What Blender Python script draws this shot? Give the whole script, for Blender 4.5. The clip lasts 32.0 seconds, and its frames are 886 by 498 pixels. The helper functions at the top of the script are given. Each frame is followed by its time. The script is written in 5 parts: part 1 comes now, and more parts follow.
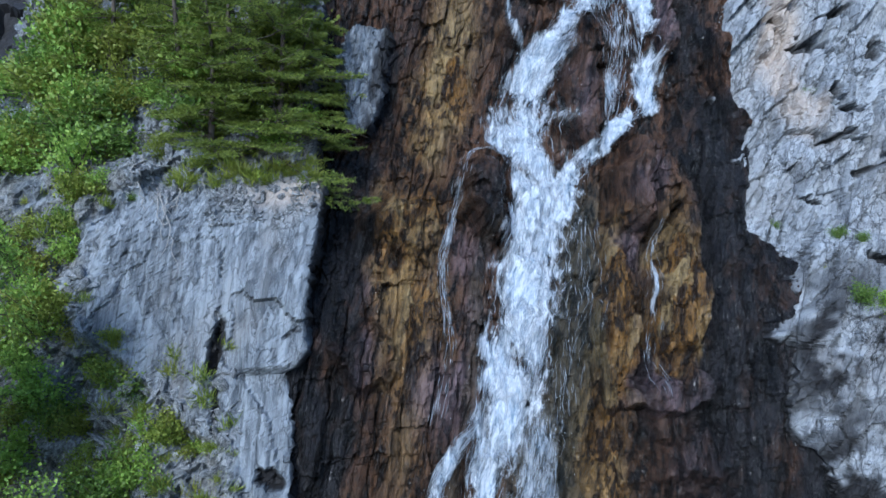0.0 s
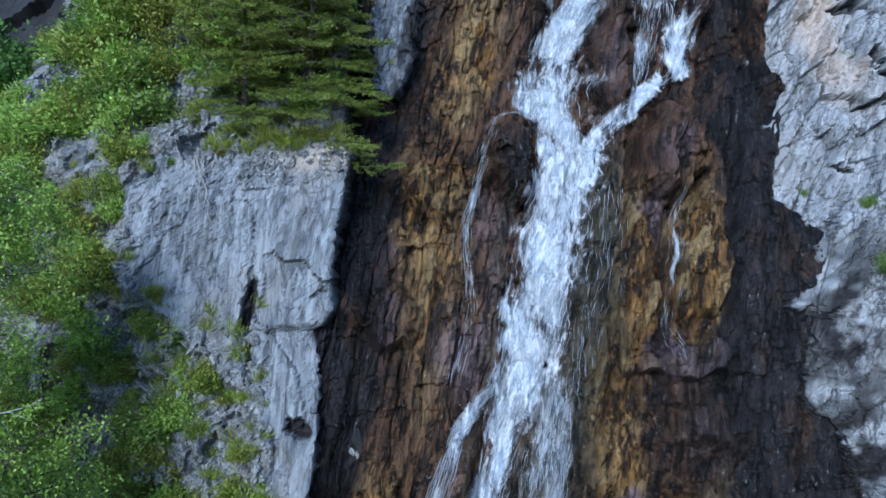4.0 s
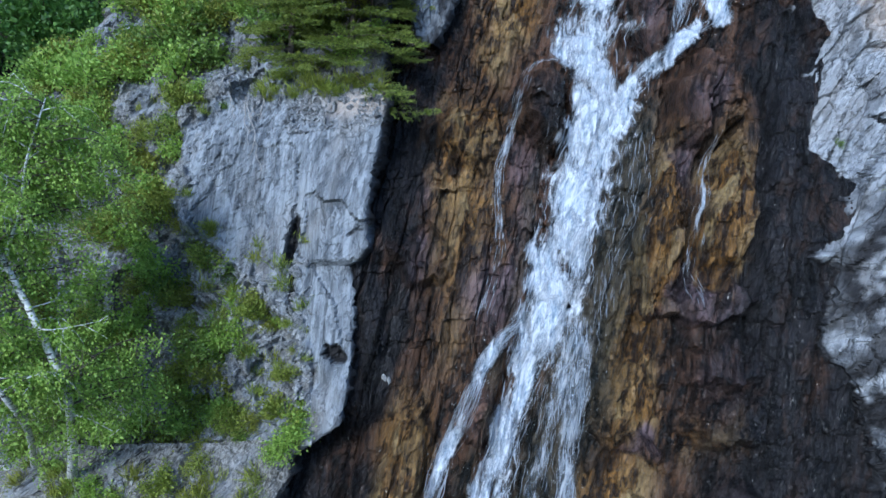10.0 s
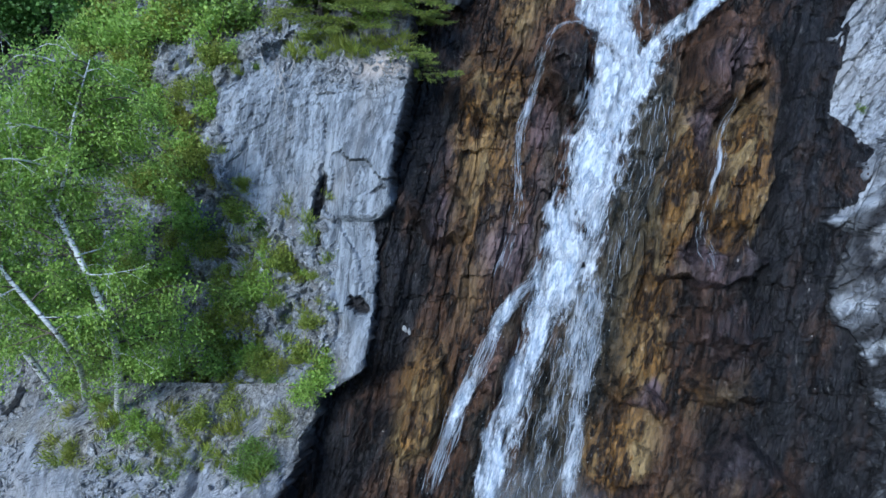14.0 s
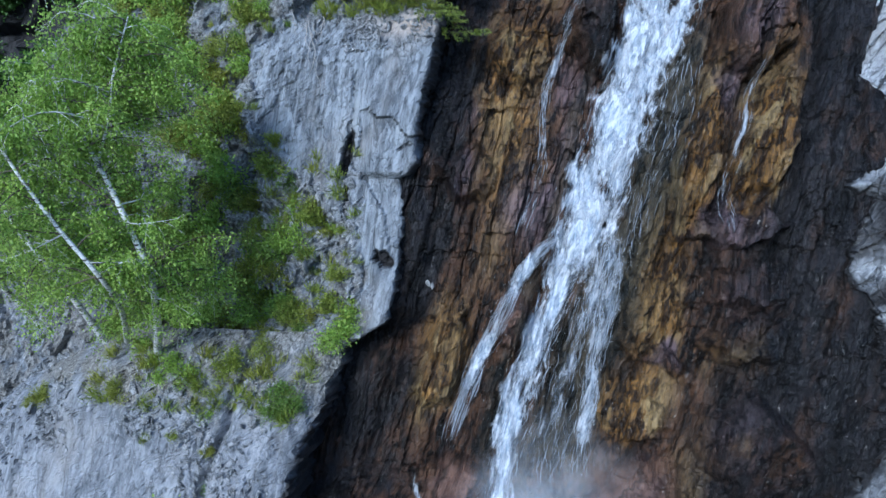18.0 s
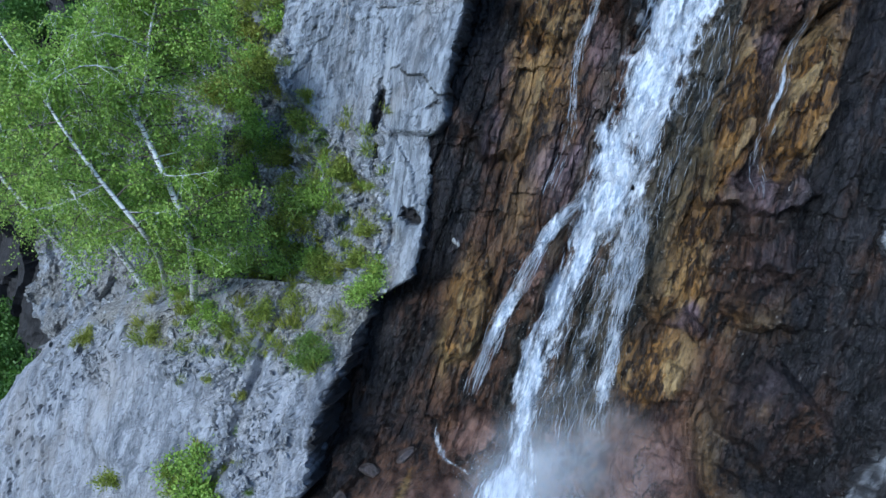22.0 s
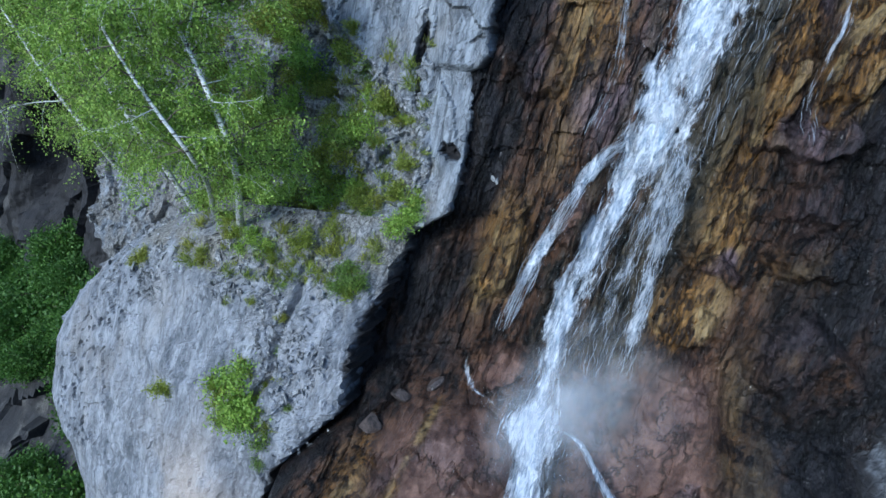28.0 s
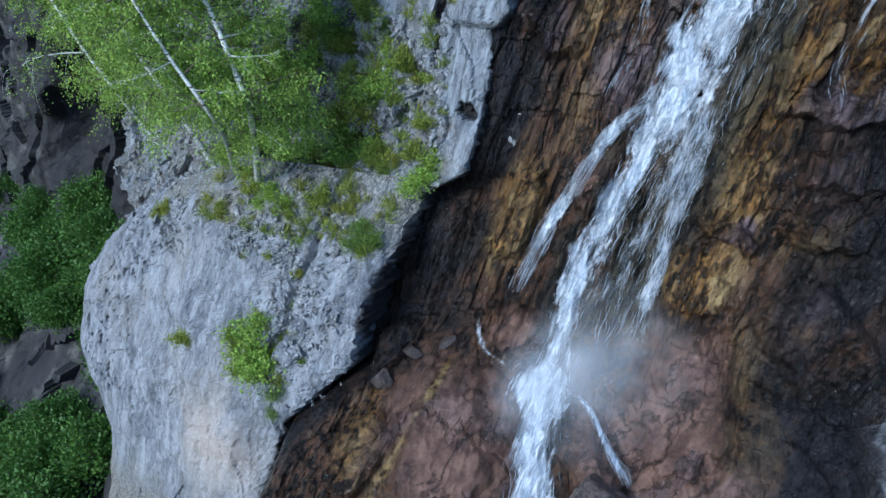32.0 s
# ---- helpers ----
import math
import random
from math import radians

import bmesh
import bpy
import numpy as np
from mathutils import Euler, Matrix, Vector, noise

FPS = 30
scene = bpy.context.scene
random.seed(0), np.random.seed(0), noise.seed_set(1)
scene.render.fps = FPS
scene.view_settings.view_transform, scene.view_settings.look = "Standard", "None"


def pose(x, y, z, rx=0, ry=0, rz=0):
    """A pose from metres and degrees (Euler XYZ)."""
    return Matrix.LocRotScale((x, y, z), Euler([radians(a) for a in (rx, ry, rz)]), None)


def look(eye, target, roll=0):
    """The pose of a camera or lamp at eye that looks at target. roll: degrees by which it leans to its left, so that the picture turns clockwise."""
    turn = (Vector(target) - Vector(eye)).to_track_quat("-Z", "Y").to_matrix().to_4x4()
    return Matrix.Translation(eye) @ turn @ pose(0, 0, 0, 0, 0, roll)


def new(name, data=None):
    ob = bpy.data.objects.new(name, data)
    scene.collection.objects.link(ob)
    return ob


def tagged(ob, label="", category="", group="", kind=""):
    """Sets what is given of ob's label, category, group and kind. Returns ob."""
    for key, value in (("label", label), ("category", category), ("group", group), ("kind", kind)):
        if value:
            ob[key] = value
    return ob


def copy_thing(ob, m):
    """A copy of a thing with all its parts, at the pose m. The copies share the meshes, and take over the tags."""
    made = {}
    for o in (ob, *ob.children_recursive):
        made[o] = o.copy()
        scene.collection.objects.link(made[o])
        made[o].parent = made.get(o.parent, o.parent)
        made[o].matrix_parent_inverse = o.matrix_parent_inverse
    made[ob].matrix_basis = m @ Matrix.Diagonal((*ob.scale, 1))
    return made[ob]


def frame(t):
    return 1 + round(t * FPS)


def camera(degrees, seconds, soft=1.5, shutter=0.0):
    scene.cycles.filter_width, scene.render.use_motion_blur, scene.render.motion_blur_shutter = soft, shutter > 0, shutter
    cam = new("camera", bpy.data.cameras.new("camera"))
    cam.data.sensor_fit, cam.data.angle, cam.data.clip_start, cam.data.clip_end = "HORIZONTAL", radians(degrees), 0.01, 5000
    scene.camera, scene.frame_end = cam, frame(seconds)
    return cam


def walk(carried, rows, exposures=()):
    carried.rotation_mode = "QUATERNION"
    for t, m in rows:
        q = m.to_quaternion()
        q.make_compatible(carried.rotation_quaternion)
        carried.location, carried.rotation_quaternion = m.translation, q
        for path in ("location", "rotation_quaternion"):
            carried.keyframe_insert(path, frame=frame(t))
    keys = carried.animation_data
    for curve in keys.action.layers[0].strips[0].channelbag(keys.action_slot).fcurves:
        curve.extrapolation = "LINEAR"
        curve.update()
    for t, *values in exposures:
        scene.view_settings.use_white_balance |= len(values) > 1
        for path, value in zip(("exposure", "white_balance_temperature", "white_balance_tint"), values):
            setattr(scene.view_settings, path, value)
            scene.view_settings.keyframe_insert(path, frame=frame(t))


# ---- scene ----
cam = camera(68.0, 32.0, soft=1.5)
# seconds, eye x, y, z, pitch, yaw: a drone hovering off the cliff, tilting down and turning left
PATH = [
    (0.0, 0.000, 0.000, 14.000, -8.82, -0.00),
    (1.0, 0.159, -0.097, 14.055, -9.75, 1.15),
    (2.0, 0.290, -0.175, 14.114, -10.66, 2.20),
    (3.0, 0.396, -0.257, 14.158, -11.57, 3.17),
    (6.0, 0.725, -0.530, 14.262, -14.19, 5.95),
    (7.0, 0.862, -0.636, 14.268, -14.94, 6.92),
    (8.0, 0.997, -0.741, 14.285, -15.70, 7.89),
    (9.0, 1.148, -0.855, 14.306, -16.48, 8.92),
    (10.0, 1.302, -0.981, 14.330, -17.27, 9.92),
    (11.0, 1.431, -1.093, 14.358, -18.07, 10.85),
    (12.0, 1.554, -1.223, 14.394, -18.93, 11.74),
    (13.0, 1.674, -1.359, 14.440, -19.84, 12.56),
    (14.0, 1.789, -1.482, 14.464, -20.70, 13.31),
    (17.0, 2.020, -1.774, 14.498, -23.21, 15.52),
    (18.0, 2.085, -1.822, 14.520, -24.09, 16.33),
    (19.0, 2.162, -1.845, 14.547, -25.01, 17.17),
    (20.0, 2.236, -1.871, 14.576, -25.94, 18.04),
    (21.0, 2.306, -1.895, 14.594, -26.84, 18.96),
    (22.0, 2.383, -1.936, 14.605, -27.69, 19.90),
    (23.0, 2.448, -1.978, 14.607, -28.55, 20.79),
    (24.0, 2.516, -2.011, 14.610, -29.43, 21.71),
    (25.0, 2.575, -2.031, 14.602, -30.28, 22.60),
    (28.0, 2.781, -2.055, 14.571, -32.70, 24.99),
    (29.0, 2.847, -2.038, 14.568, -33.52, 25.72),
    (30.0, 2.915, -1.996, 14.562, -34.36, 26.44),
    (31.0, 2.993, -1.965, 14.553, -35.17, 27.11),
    (32.0, 3.080, -1.957, 14.552, -36.01, 27.86),
]
walk(cam, [(t, pose(x, y, z, 90 + pitch, 0, yaw)) for t, x, y, z, pitch, yaw in PATH], [(0.0, 0.90, 5130, 5), (9.0, 0.94, 5100, 5), (17.0, 0.97, 5100, 5), (24.0, 0.94, 5140, 4), (32.0, 0.94, 5180, 3)])

# ---- light ----
world = bpy.data.worlds.new("sky")
scene.world = world
world.use_nodes = True
wt = world.node_tree
sky = wt.nodes.new("ShaderNodeTexSky")
sky.sky_type = "NISHITA"
sky.sun_disc = False
sky.sun_elevation, sky.sun_rotation = radians(38), radians(200)
wt.nodes["Background"].inputs["Strength"].default_value = 0.12
wt.links.new(sky.outputs["Color"], wt.nodes["Background"].inputs["Color"])
sun = new("sun", bpy.data.lights.new("sun", "SUN"))
sun.data.energy, sun.data.angle, sun.data.color = 1.7, radians(18), (1.0, 0.96, 0.9)
sun.matrix_world = look((-14, -40, 48), (0, 12, 8))

# ---- axes of the cliff: u along it, v up its face, d depth into it ----
RZ, RX = radians(13), radians(-21)
RF = np.array([-math.sin(RZ) * math.cos(RX), math.cos(RZ) * math.cos(RX), math.sin(RX)])
RR = np.array([math.cos(RZ), math.sin(RZ), 0.0])
RU = np.cross(RR, RF)
RO = np.array([1.6, -1.3, 14.4])


def place(u, v, d):
    u, v, d = np.broadcast_arrays(np.asarray(u, float), np.asarray(v, float), np.asarray(d, float))
    return RO + u[..., None] * RR + v[..., None] * RU + d[..., None] * RF


# ---- noise on arrays ----
def hashed(i, j, k):
    h = (i.astype(np.int64) * 374761393 + j.astype(np.int64) * 668265263 + k * 2147483647) & 0xFFFFFFFF
    h = ((h ^ (h >> 13)) * 1274126177) & 0xFFFFFFFF
    return ((h ^ (h >> 16)) & 0xFFFF) / 65535.0


def grad(x, y, k=0):
    """Gradient noise, about -1 to 1."""
    i, j = np.floor(x), np.floor(y)
    fx, fy = x - i, y - j
    sx, sy = fx * fx * fx * (fx * (fx * 6 - 15) + 10), fy * fy * fy * (fy * (fy * 6 - 15) + 10)
    c = []
    for a in (0, 1):
        for b in (0, 1):
            t = hashed(i + a, j + b, k) * 6.2832
            c.append(np.cos(t) * (fx - a) + np.sin(t) * (fy - b))
    return 1.5 * ((c[0] * (1 - sy) + c[1] * sy) * (1 - sx) + (c[2] * (1 - sy) + c[3] * sy) * sx)


def fbm(x, y, n=4, k=0, gain=0.5):
    out, a = 0, 1.0
    for o in range(n):
        out = out + a * grad(x * 2 ** o + 17.3 * o, y * 2 ** o - 9.1 * o, k + o)
        a *= gain
    return out


def ridged(x, y, n=4, k=0):
    out, a = 0, 1.0
    for o in range(n):
        out = out + a * (1 - 2 * np.abs(grad(x * 2 ** o + 5.7 * o, y * 2 ** o + 3.1 * o, k + o)))
        a *= 0.5
    return out


def cells(x, y, k=0):
    """Cell noise: a random number for each cell, and how near its border is."""
    i, j = np.floor(x), np.floor(y)
    f1, f2, who = np.full(x.shape, 9.0), np.full(x.shape, 9.0), np.zeros(x.shape)
    for a in (-1, 0, 1):
        for b in (-1, 0, 1):
            px, py = i + a + hashed(i + a, j + b, k + 1), j + b + hashed(i + a, j + b, k + 2)
            r = np.hypot(x - px, y - py)
            near = r < f1
            f2 = np.where(near, f1, np.minimum(f2, r))
            who = np.where(near, hashed(i + a, j + b, k + 3), who)
            f1 = np.where(near, r, f1)
    return who, f2 - f1


def facet(x, y, k=0, tilt=0.9, lean=0.0):
    """Broken stone: each cell a flat piece of its own depth and tilt. Also how near its border is."""
    i, j = np.floor(x), np.floor(y)
    f1, f2, out = np.full(x.shape, 9.0), np.full(x.shape, 9.0), np.zeros(x.shape)
    for a in (-1, 0, 1):
        for b in (-1, 0, 1):
            px, py = i + a + hashed(i + a, j + b, k + 1), j + b + hashed(i + a, j + b, k + 2)
            dx, dy = x - px, y - py
            r = np.hypot(dx, dy)
            near = r < f1
            f2 = np.where(near, f1, np.minimum(f2, r))
            flat = hashed(i + a, j + b, k + 3) - 0.5 + tilt * ((hashed(i + a, j + b, k + 4) - 0.5) * dx + (hashed(i + a, j + b, k + 5) - 0.5) * dy) + lean * dy
            out = np.where(near, flat, out)
            f1 = np.where(near, r, f1)
    return out, f2 - f1


def plates(x, y, k=0, tilt=1.0, lean=0.0):
    """Upright broken slabs side by side, each split across at its own heights."""
    i = np.floor(x)
    yy = y * (0.6 + 0.9 * hashed(i, i * 0, k + 1)) + 9 * hashed(i, i * 0, k + 2)
    j = np.floor(yy)
    fx, fy = x - i - 0.5, yy - j - 0.5
    return hashed(i, j, k + 3) - 0.5 + tilt * ((hashed(i, j, k + 4) - 0.5) * fx + (hashed(i, j, k + 5) - 0.5) * fy) + lean * fy


def soft(a, b, x):
    t = np.clip((x - a) / (b - a), 0, 1)
    return t * t * (3 - 2 * t)


def spots(u, v, rows, power=1.0):
    """Soft ovals: centre u, v, half widths across and along, height, lean."""
    out = np.zeros(np.broadcast(u, v).shape)
    for cu, cv, ru, rv, h, lean in rows:
        dv = v - cv
        du = u - cu - lean * dv
        out = out + h * np.exp(-((du / ru) ** 2 + (dv / rv) ** 2) ** power)
    return out


# ---- the forms of the cliff ----
MAIN = [(6.5, 10.4, 0.6), (6.05, 9.3, 0.5), (5.2, 8.5, 0.34), (4.75, 7.95, 0.45), (4.42, 7.2, 0.55), (4.12, 6.5, 0.64), (4.1, 5.7, 0.74), (4.3, 5.0, 0.66), (4.22, 4.3, 0.7), (3.9, 3.5, 0.68),
        (3.53, 2.2, 0.67), (3.33, 1.45, 0.66), (3.08, 0.55, 0.64), (2.8, -0.35, 0.6), (2.45, -1.25, 0.45), (2.23, -1.9, 0.38), (2.02, -2.5, 0.38), (1.76, -3.2, 0.36),
        (1.5, -3.95, 0.4), (1.3, -4.8, 0.38), (1.13, -5.7, 0.32), (1.06, -6.5, 0.27), (0.9, -7.1, 0.42), (0.83, -7.5, 0.6), (0.88, -7.95, 0.4), (0.86, -8.5, 0.48), (0.95, -9.1, 0.48), (1.0, -11.0, 0.5)]
MV = np.array([r[1] for r in MAIN[::-1]])
MU = np.array([r[0] for r in MAIN[::-1]])
MH = np.array([r[2] for r in MAIN[::-1]])

# broken blocks that stand out of the face: centre, half sizes, height, turn
HIGH = [(2.97, 4.41, 0.59, 1.09, 0.9, -4), (5.47, 6.85, 0.5, 1.64, 0.9, -3), (6.23, 4.15, 0.68, 1.26, 0.85, -10), (5.10, 1.29, 0.42, 1.7, 0.42, -13), (6.37, 1.75, 0.5, 1.6, 0.45, -13), (5.88, -0.30, 0.88, 0.4, 0.5, 5),
        (1.20, 3.71, 0.94, 0.87, 0.4, 0), (0.09, 0.78, 0.64, 0.76, 0.35, 10), (2.15, 7.09, 0.85, 1.68, 0.3, -12), (8.67, 6.66, 0.36, 1.44, 0.4, 0), (4.21, 8.98, 0.34, 0.74, 0.4, 10), (7.55, 8.3, 0.3, 1.3, 0.5, -4)]
LOW = [(4.39, -2.39, 0.51, 0.99, 0.4, -12), (4.28, -3.20, 0.73, 0.32, 0.45, -25), (6.1, -1.5, 0.8, 0.5, 0.3, 14), (4.02, -4.64, 0.74, 0.6, 0.28, -25), (3.76, -6.91, 1.3, 1.66, 0.5, 5), (6.23, -4.99, 0.86, 1.12, 0.5, 10),
       (-1.30, -8.55, 1.2, 1.39, 0.6, 8), (-3.1, -9.09, 0.56, 0.78, 0.4, -12), (2.36, -8.54, 0.6, 0.52, 0.75, 10), (1.26, -2.75, 0.36, 0.55, 0.4, -15), (-0.41, -3.57, 0.51, 1.38, 0.35, -13), (-0.20, -6.40, 0.76, 0.49, 0.45, -8),
       (6.04, -2.67, 0.81, 0.63, 0.4, 10), (-3.03, -7.06, 0.6, 0.52, 0.4, 20)]


# dark hollows in the dry buttress
HOLLOWS = [(-2.74, 1.2, 0.15, 0.6, 0.3, -10), (-2.76, 0.15, 0.07, 0.5, 0.2, -3), (-1.8, -1.2, 0.3, 0.2, 0.35, -30), (-1.35, 1.35, 0.22, 0.05, 0.1, 20)]


def blocks(u, v, rows, seed):
    """How far faceted blocks stand out."""
    rng = np.random.default_rng(seed)
    out = np.zeros(np.broadcast(u, v).shape)
    for cu, cv, ru, rv, h, turn in rows:
        c, s = math.cos(radians(turn)), math.sin(radians(turn))
        x, y = ((u - cu) * c + (v - cv) * s) / ru, ((v - cv) * c - (u - cu) * s) / rv
        rim = np.full(out.shape, -9.0)
        for k in range(8):
            a = (k + rng.uniform(-0.35, 0.35)) * 0.785
            rim = np.maximum(rim, (x * math.cos(a) + y * math.sin(a)) * rng.uniform(0.85, 1.2))
        top = 1 + 0.3 * (rng.normal() * x + rng.normal() * y)
        out = np.maximum(out, h * np.clip((1.05 - rim) / 0.34, 0, np.clip(top, 0.4, 1.5)))
    return out


BUT_V = np.array([-6.5, -4.2, -3.2, -2.6, -1.2, 0.05, 0.66, 0.74, 1.05, 1.7, 2.55, 3.45, 4.35, 4.7, 6.0, 9.0, 13.0])
BUT_U = np.array([-5.5, -3.9, -2.6, -1.68, -1.45, -1.37, -1.5, -1.3, -1.06, -1.09, -0.97, -0.79, -0.62, -0.75, -0.7, -0.4, 0.2])
BOU_V = np.array([-19, -17.0, -13.4, -12.4, -11.8, -10.8, -9.1, -7.1, -5.6, -4.4, -3.6, -3.0])
BOU_L = np.array([-15.2, -14.9, -14.4, -15.1, -15.7, -16.3, -16.0, -14.6, -12.9, -11.0, -9.2, -8.0])
BOU_W = np.array([-19, -12.4, -10.6, -9.4, -8.6, -7.7, -6.6, -5.3, -4.9, -3.9, -3.0])
BOU_R = np.array([-8.0, -6.4, -5.85, -5.5, -4.8, -3.95, -3.7, -3.5, -3.2, -2.9, -2.6])

RIG_V = np.array([-13, -6.6, -5.0, -4.0, -2.5, -1.7, -1.1, -0.5, 0.3, 0.6, 1.15, 1.95, 2.55, 2.9, 3.95, 5.15, 5.75, 6.0, 7.4, 8.8, 13])
RIG_U = np.array([7.4, 7.4, 8.3, 8.5, 8.4, 8.05, 7.7, 7.85, 8.15, 7.65, 8.2, 8.5, 8.2, 7.9, 8.2, 8.6, 8.35, 8.3, 8.55, 9.0, 9.6])



def wet_base(u, v):
    d = 15.05 + 0.27 * np.clip(v - 1, 0, 6) - 0.38 * np.maximum(0, u - 2.6) - 0.15 * soft(5, 7, u) * soft(0.5, -2, v)
    return d - 1.05 * np.clip(-6.3 - v, 0, 3.2) - 0.5 * np.maximum(0, -9.5 - v)


def furrows(u, v):
    """Water-worn grooves down the ochre columns."""
    f = u - np.interp(v, [-2.0, 0.1, 1.0, 2.2, 5.0], [5.25, 5.45, 5.65, 5.95, 6.6]) + 0.08 * fbm(u, v * 0.8, 3, 46)
    g = np.exp(-(f / 0.12) ** 2) + 0.7 * np.exp(-((f + 0.85) / 0.1) ** 2) + 0.9 * np.exp(-((f - 1.15) / 0.12) ** 2) + 0.3 * np.exp(-((f - 0.5) / 0.05) ** 2) + 0.3 * np.exp(-((f + 0.42) / 0.05) ** 2)
    return g * soft(5.0, 4.0, v) * soft(-2.5, -0.8, v)


def slab_calm(u, v):
    """Where the rock is worn into broad smooth slabs: the foot of the fall."""
    return np.maximum(soft(-6.6, -7.3, v) * soft(-3.6, -2.4, u), 0.8 * soft(-5.2, -6.2, v) * soft(2.2, 2.8, u) * soft(5.2, 4.4, u))


def wet_depth(u, v):
    """The wet rock behind the water."""
    u, v = np.broadcast_arrays(np.asarray(u, float), np.asarray(v, float))
    wx, wy = 0.14 * fbm(u * 1.7, v * 1.3, 3, 41), 0.2 * fbm(u * 1.7 + 5, v * 1.3, 3, 44)
    d = wet_base(u, v) - np.maximum(blocks(u + wx, v + wy, HIGH, 7), blocks(u + wx, v + wy, LOW, 8))
    q = u - 0.22 * v
    mid, half = np.interp(v, MV, MU), np.interp(v, MV, MH)
    d = d + 0.3 * np.exp(-((u - mid) / (half * 1.15)) ** 4)
    side = u - np.interp(v, BUT_V, BUT_U)
    d = d - 0.35 * soft(1.3, 0.1, side) * soft(3.6, 2.6, v) * soft(-3.2, -2.2, v)
    w = fbm(u * 1.3, v * 0.9, 3, 40) * 0.35
    d = d + 1.6 * soft(0.0, -1.0, side) * soft(-4.0, -2.5, v) + 0.8 * soft(0.1, 0.6, u - np.interp(v, RIG_V, RIG_U))
    d = d + (0.35 * soft(-2.5, -4.0, v) + 3.6 * soft(-6.6, -8.6, v) + 2.5 * soft(-9.0, -11.0, v)) * soft(0.7, -0.6, u - np.interp(v, BOU_W, BOU_R))
    calm = slab_calm(u + wx, v + wy)
    keep = 1 - 0.8 * calm
    # upright ribs, then broken pieces that lean out at their feet
    d = d - keep * (0.15 * ridged(q * 0.9 + 0.6 * w, v * 0.12, 2, 3) + 0.04 * ridged(q * 3.1 + 0.5 * w, v * 0.25, 2, 6))
    y = v + 1.0 * np.minimum(0, v + 6.3)
    n1, n2 = fbm(u * 3.0, v * 2.0, 3, 11), fbm(u * 3.0 + 7, v * 2.0, 3, 14)
    d = d - keep * 0.16 * plates(q * 1.5 + 0.25 * w + 0.03 * n1, y * 0.55 + 0.05 * n2, 20, 1.0, -0.15)
    d = d - keep * 0.075 * plates(q * 4.2 + 0.35 * w + 0.06 * n1, y * 1.3 + 0.1 * n2, 24, 1.2, -0.15)
    d = d - keep * 0.06 * facet(q * 4.0 + 0.4 * w, y * 1.4 + 0.3 * w, 27, 1.6, -0.2)[0]
    d = d - keep * 0.032 * plates(q * 10.5 + 0.6 * w + 0.12 * n1, y * 3.6 + 0.2 * n2, 31, 1.2, -0.2)
    cleft = np.abs(grad(q * 1.4 + 0.5 * w, v * 0.12, 34))
    d = d + 0.10 * keep * soft(0.03, 0.0, cleft)
    # joints across the slabs
    joint = np.abs(grad(u * 0.55 - 0.25 * v + w, v * 0.4 + 0.3 * u, 37))
    d = d + calm * (0.10 * soft(0.035, 0.0, joint) - 0.10 * fbm(u * 1.3, v * 1.0, 4, 38) - 0.05 * facet(u * 1.6 + w, v * 1.3 + w, 39, 1.6)[0])
    return d + 0.3 * furrows(u, v) - 0.018 * keep * fbm(u * 13, v * 5, 3, 30)


# where the bare face ends and the overgrown slope begins
FACE_V = np.array([-4.0, -1.7, -0.45, 0.3, 1.1, 1.8, 2.7, 3.6, 4.4, 5.2, 6.0])
FACE_U = np.array([-2.2, -2.3, -2.65, -3.7, -4.3, -5.2, -5.7, -5.2, -4.6, -4.5, -4.2])


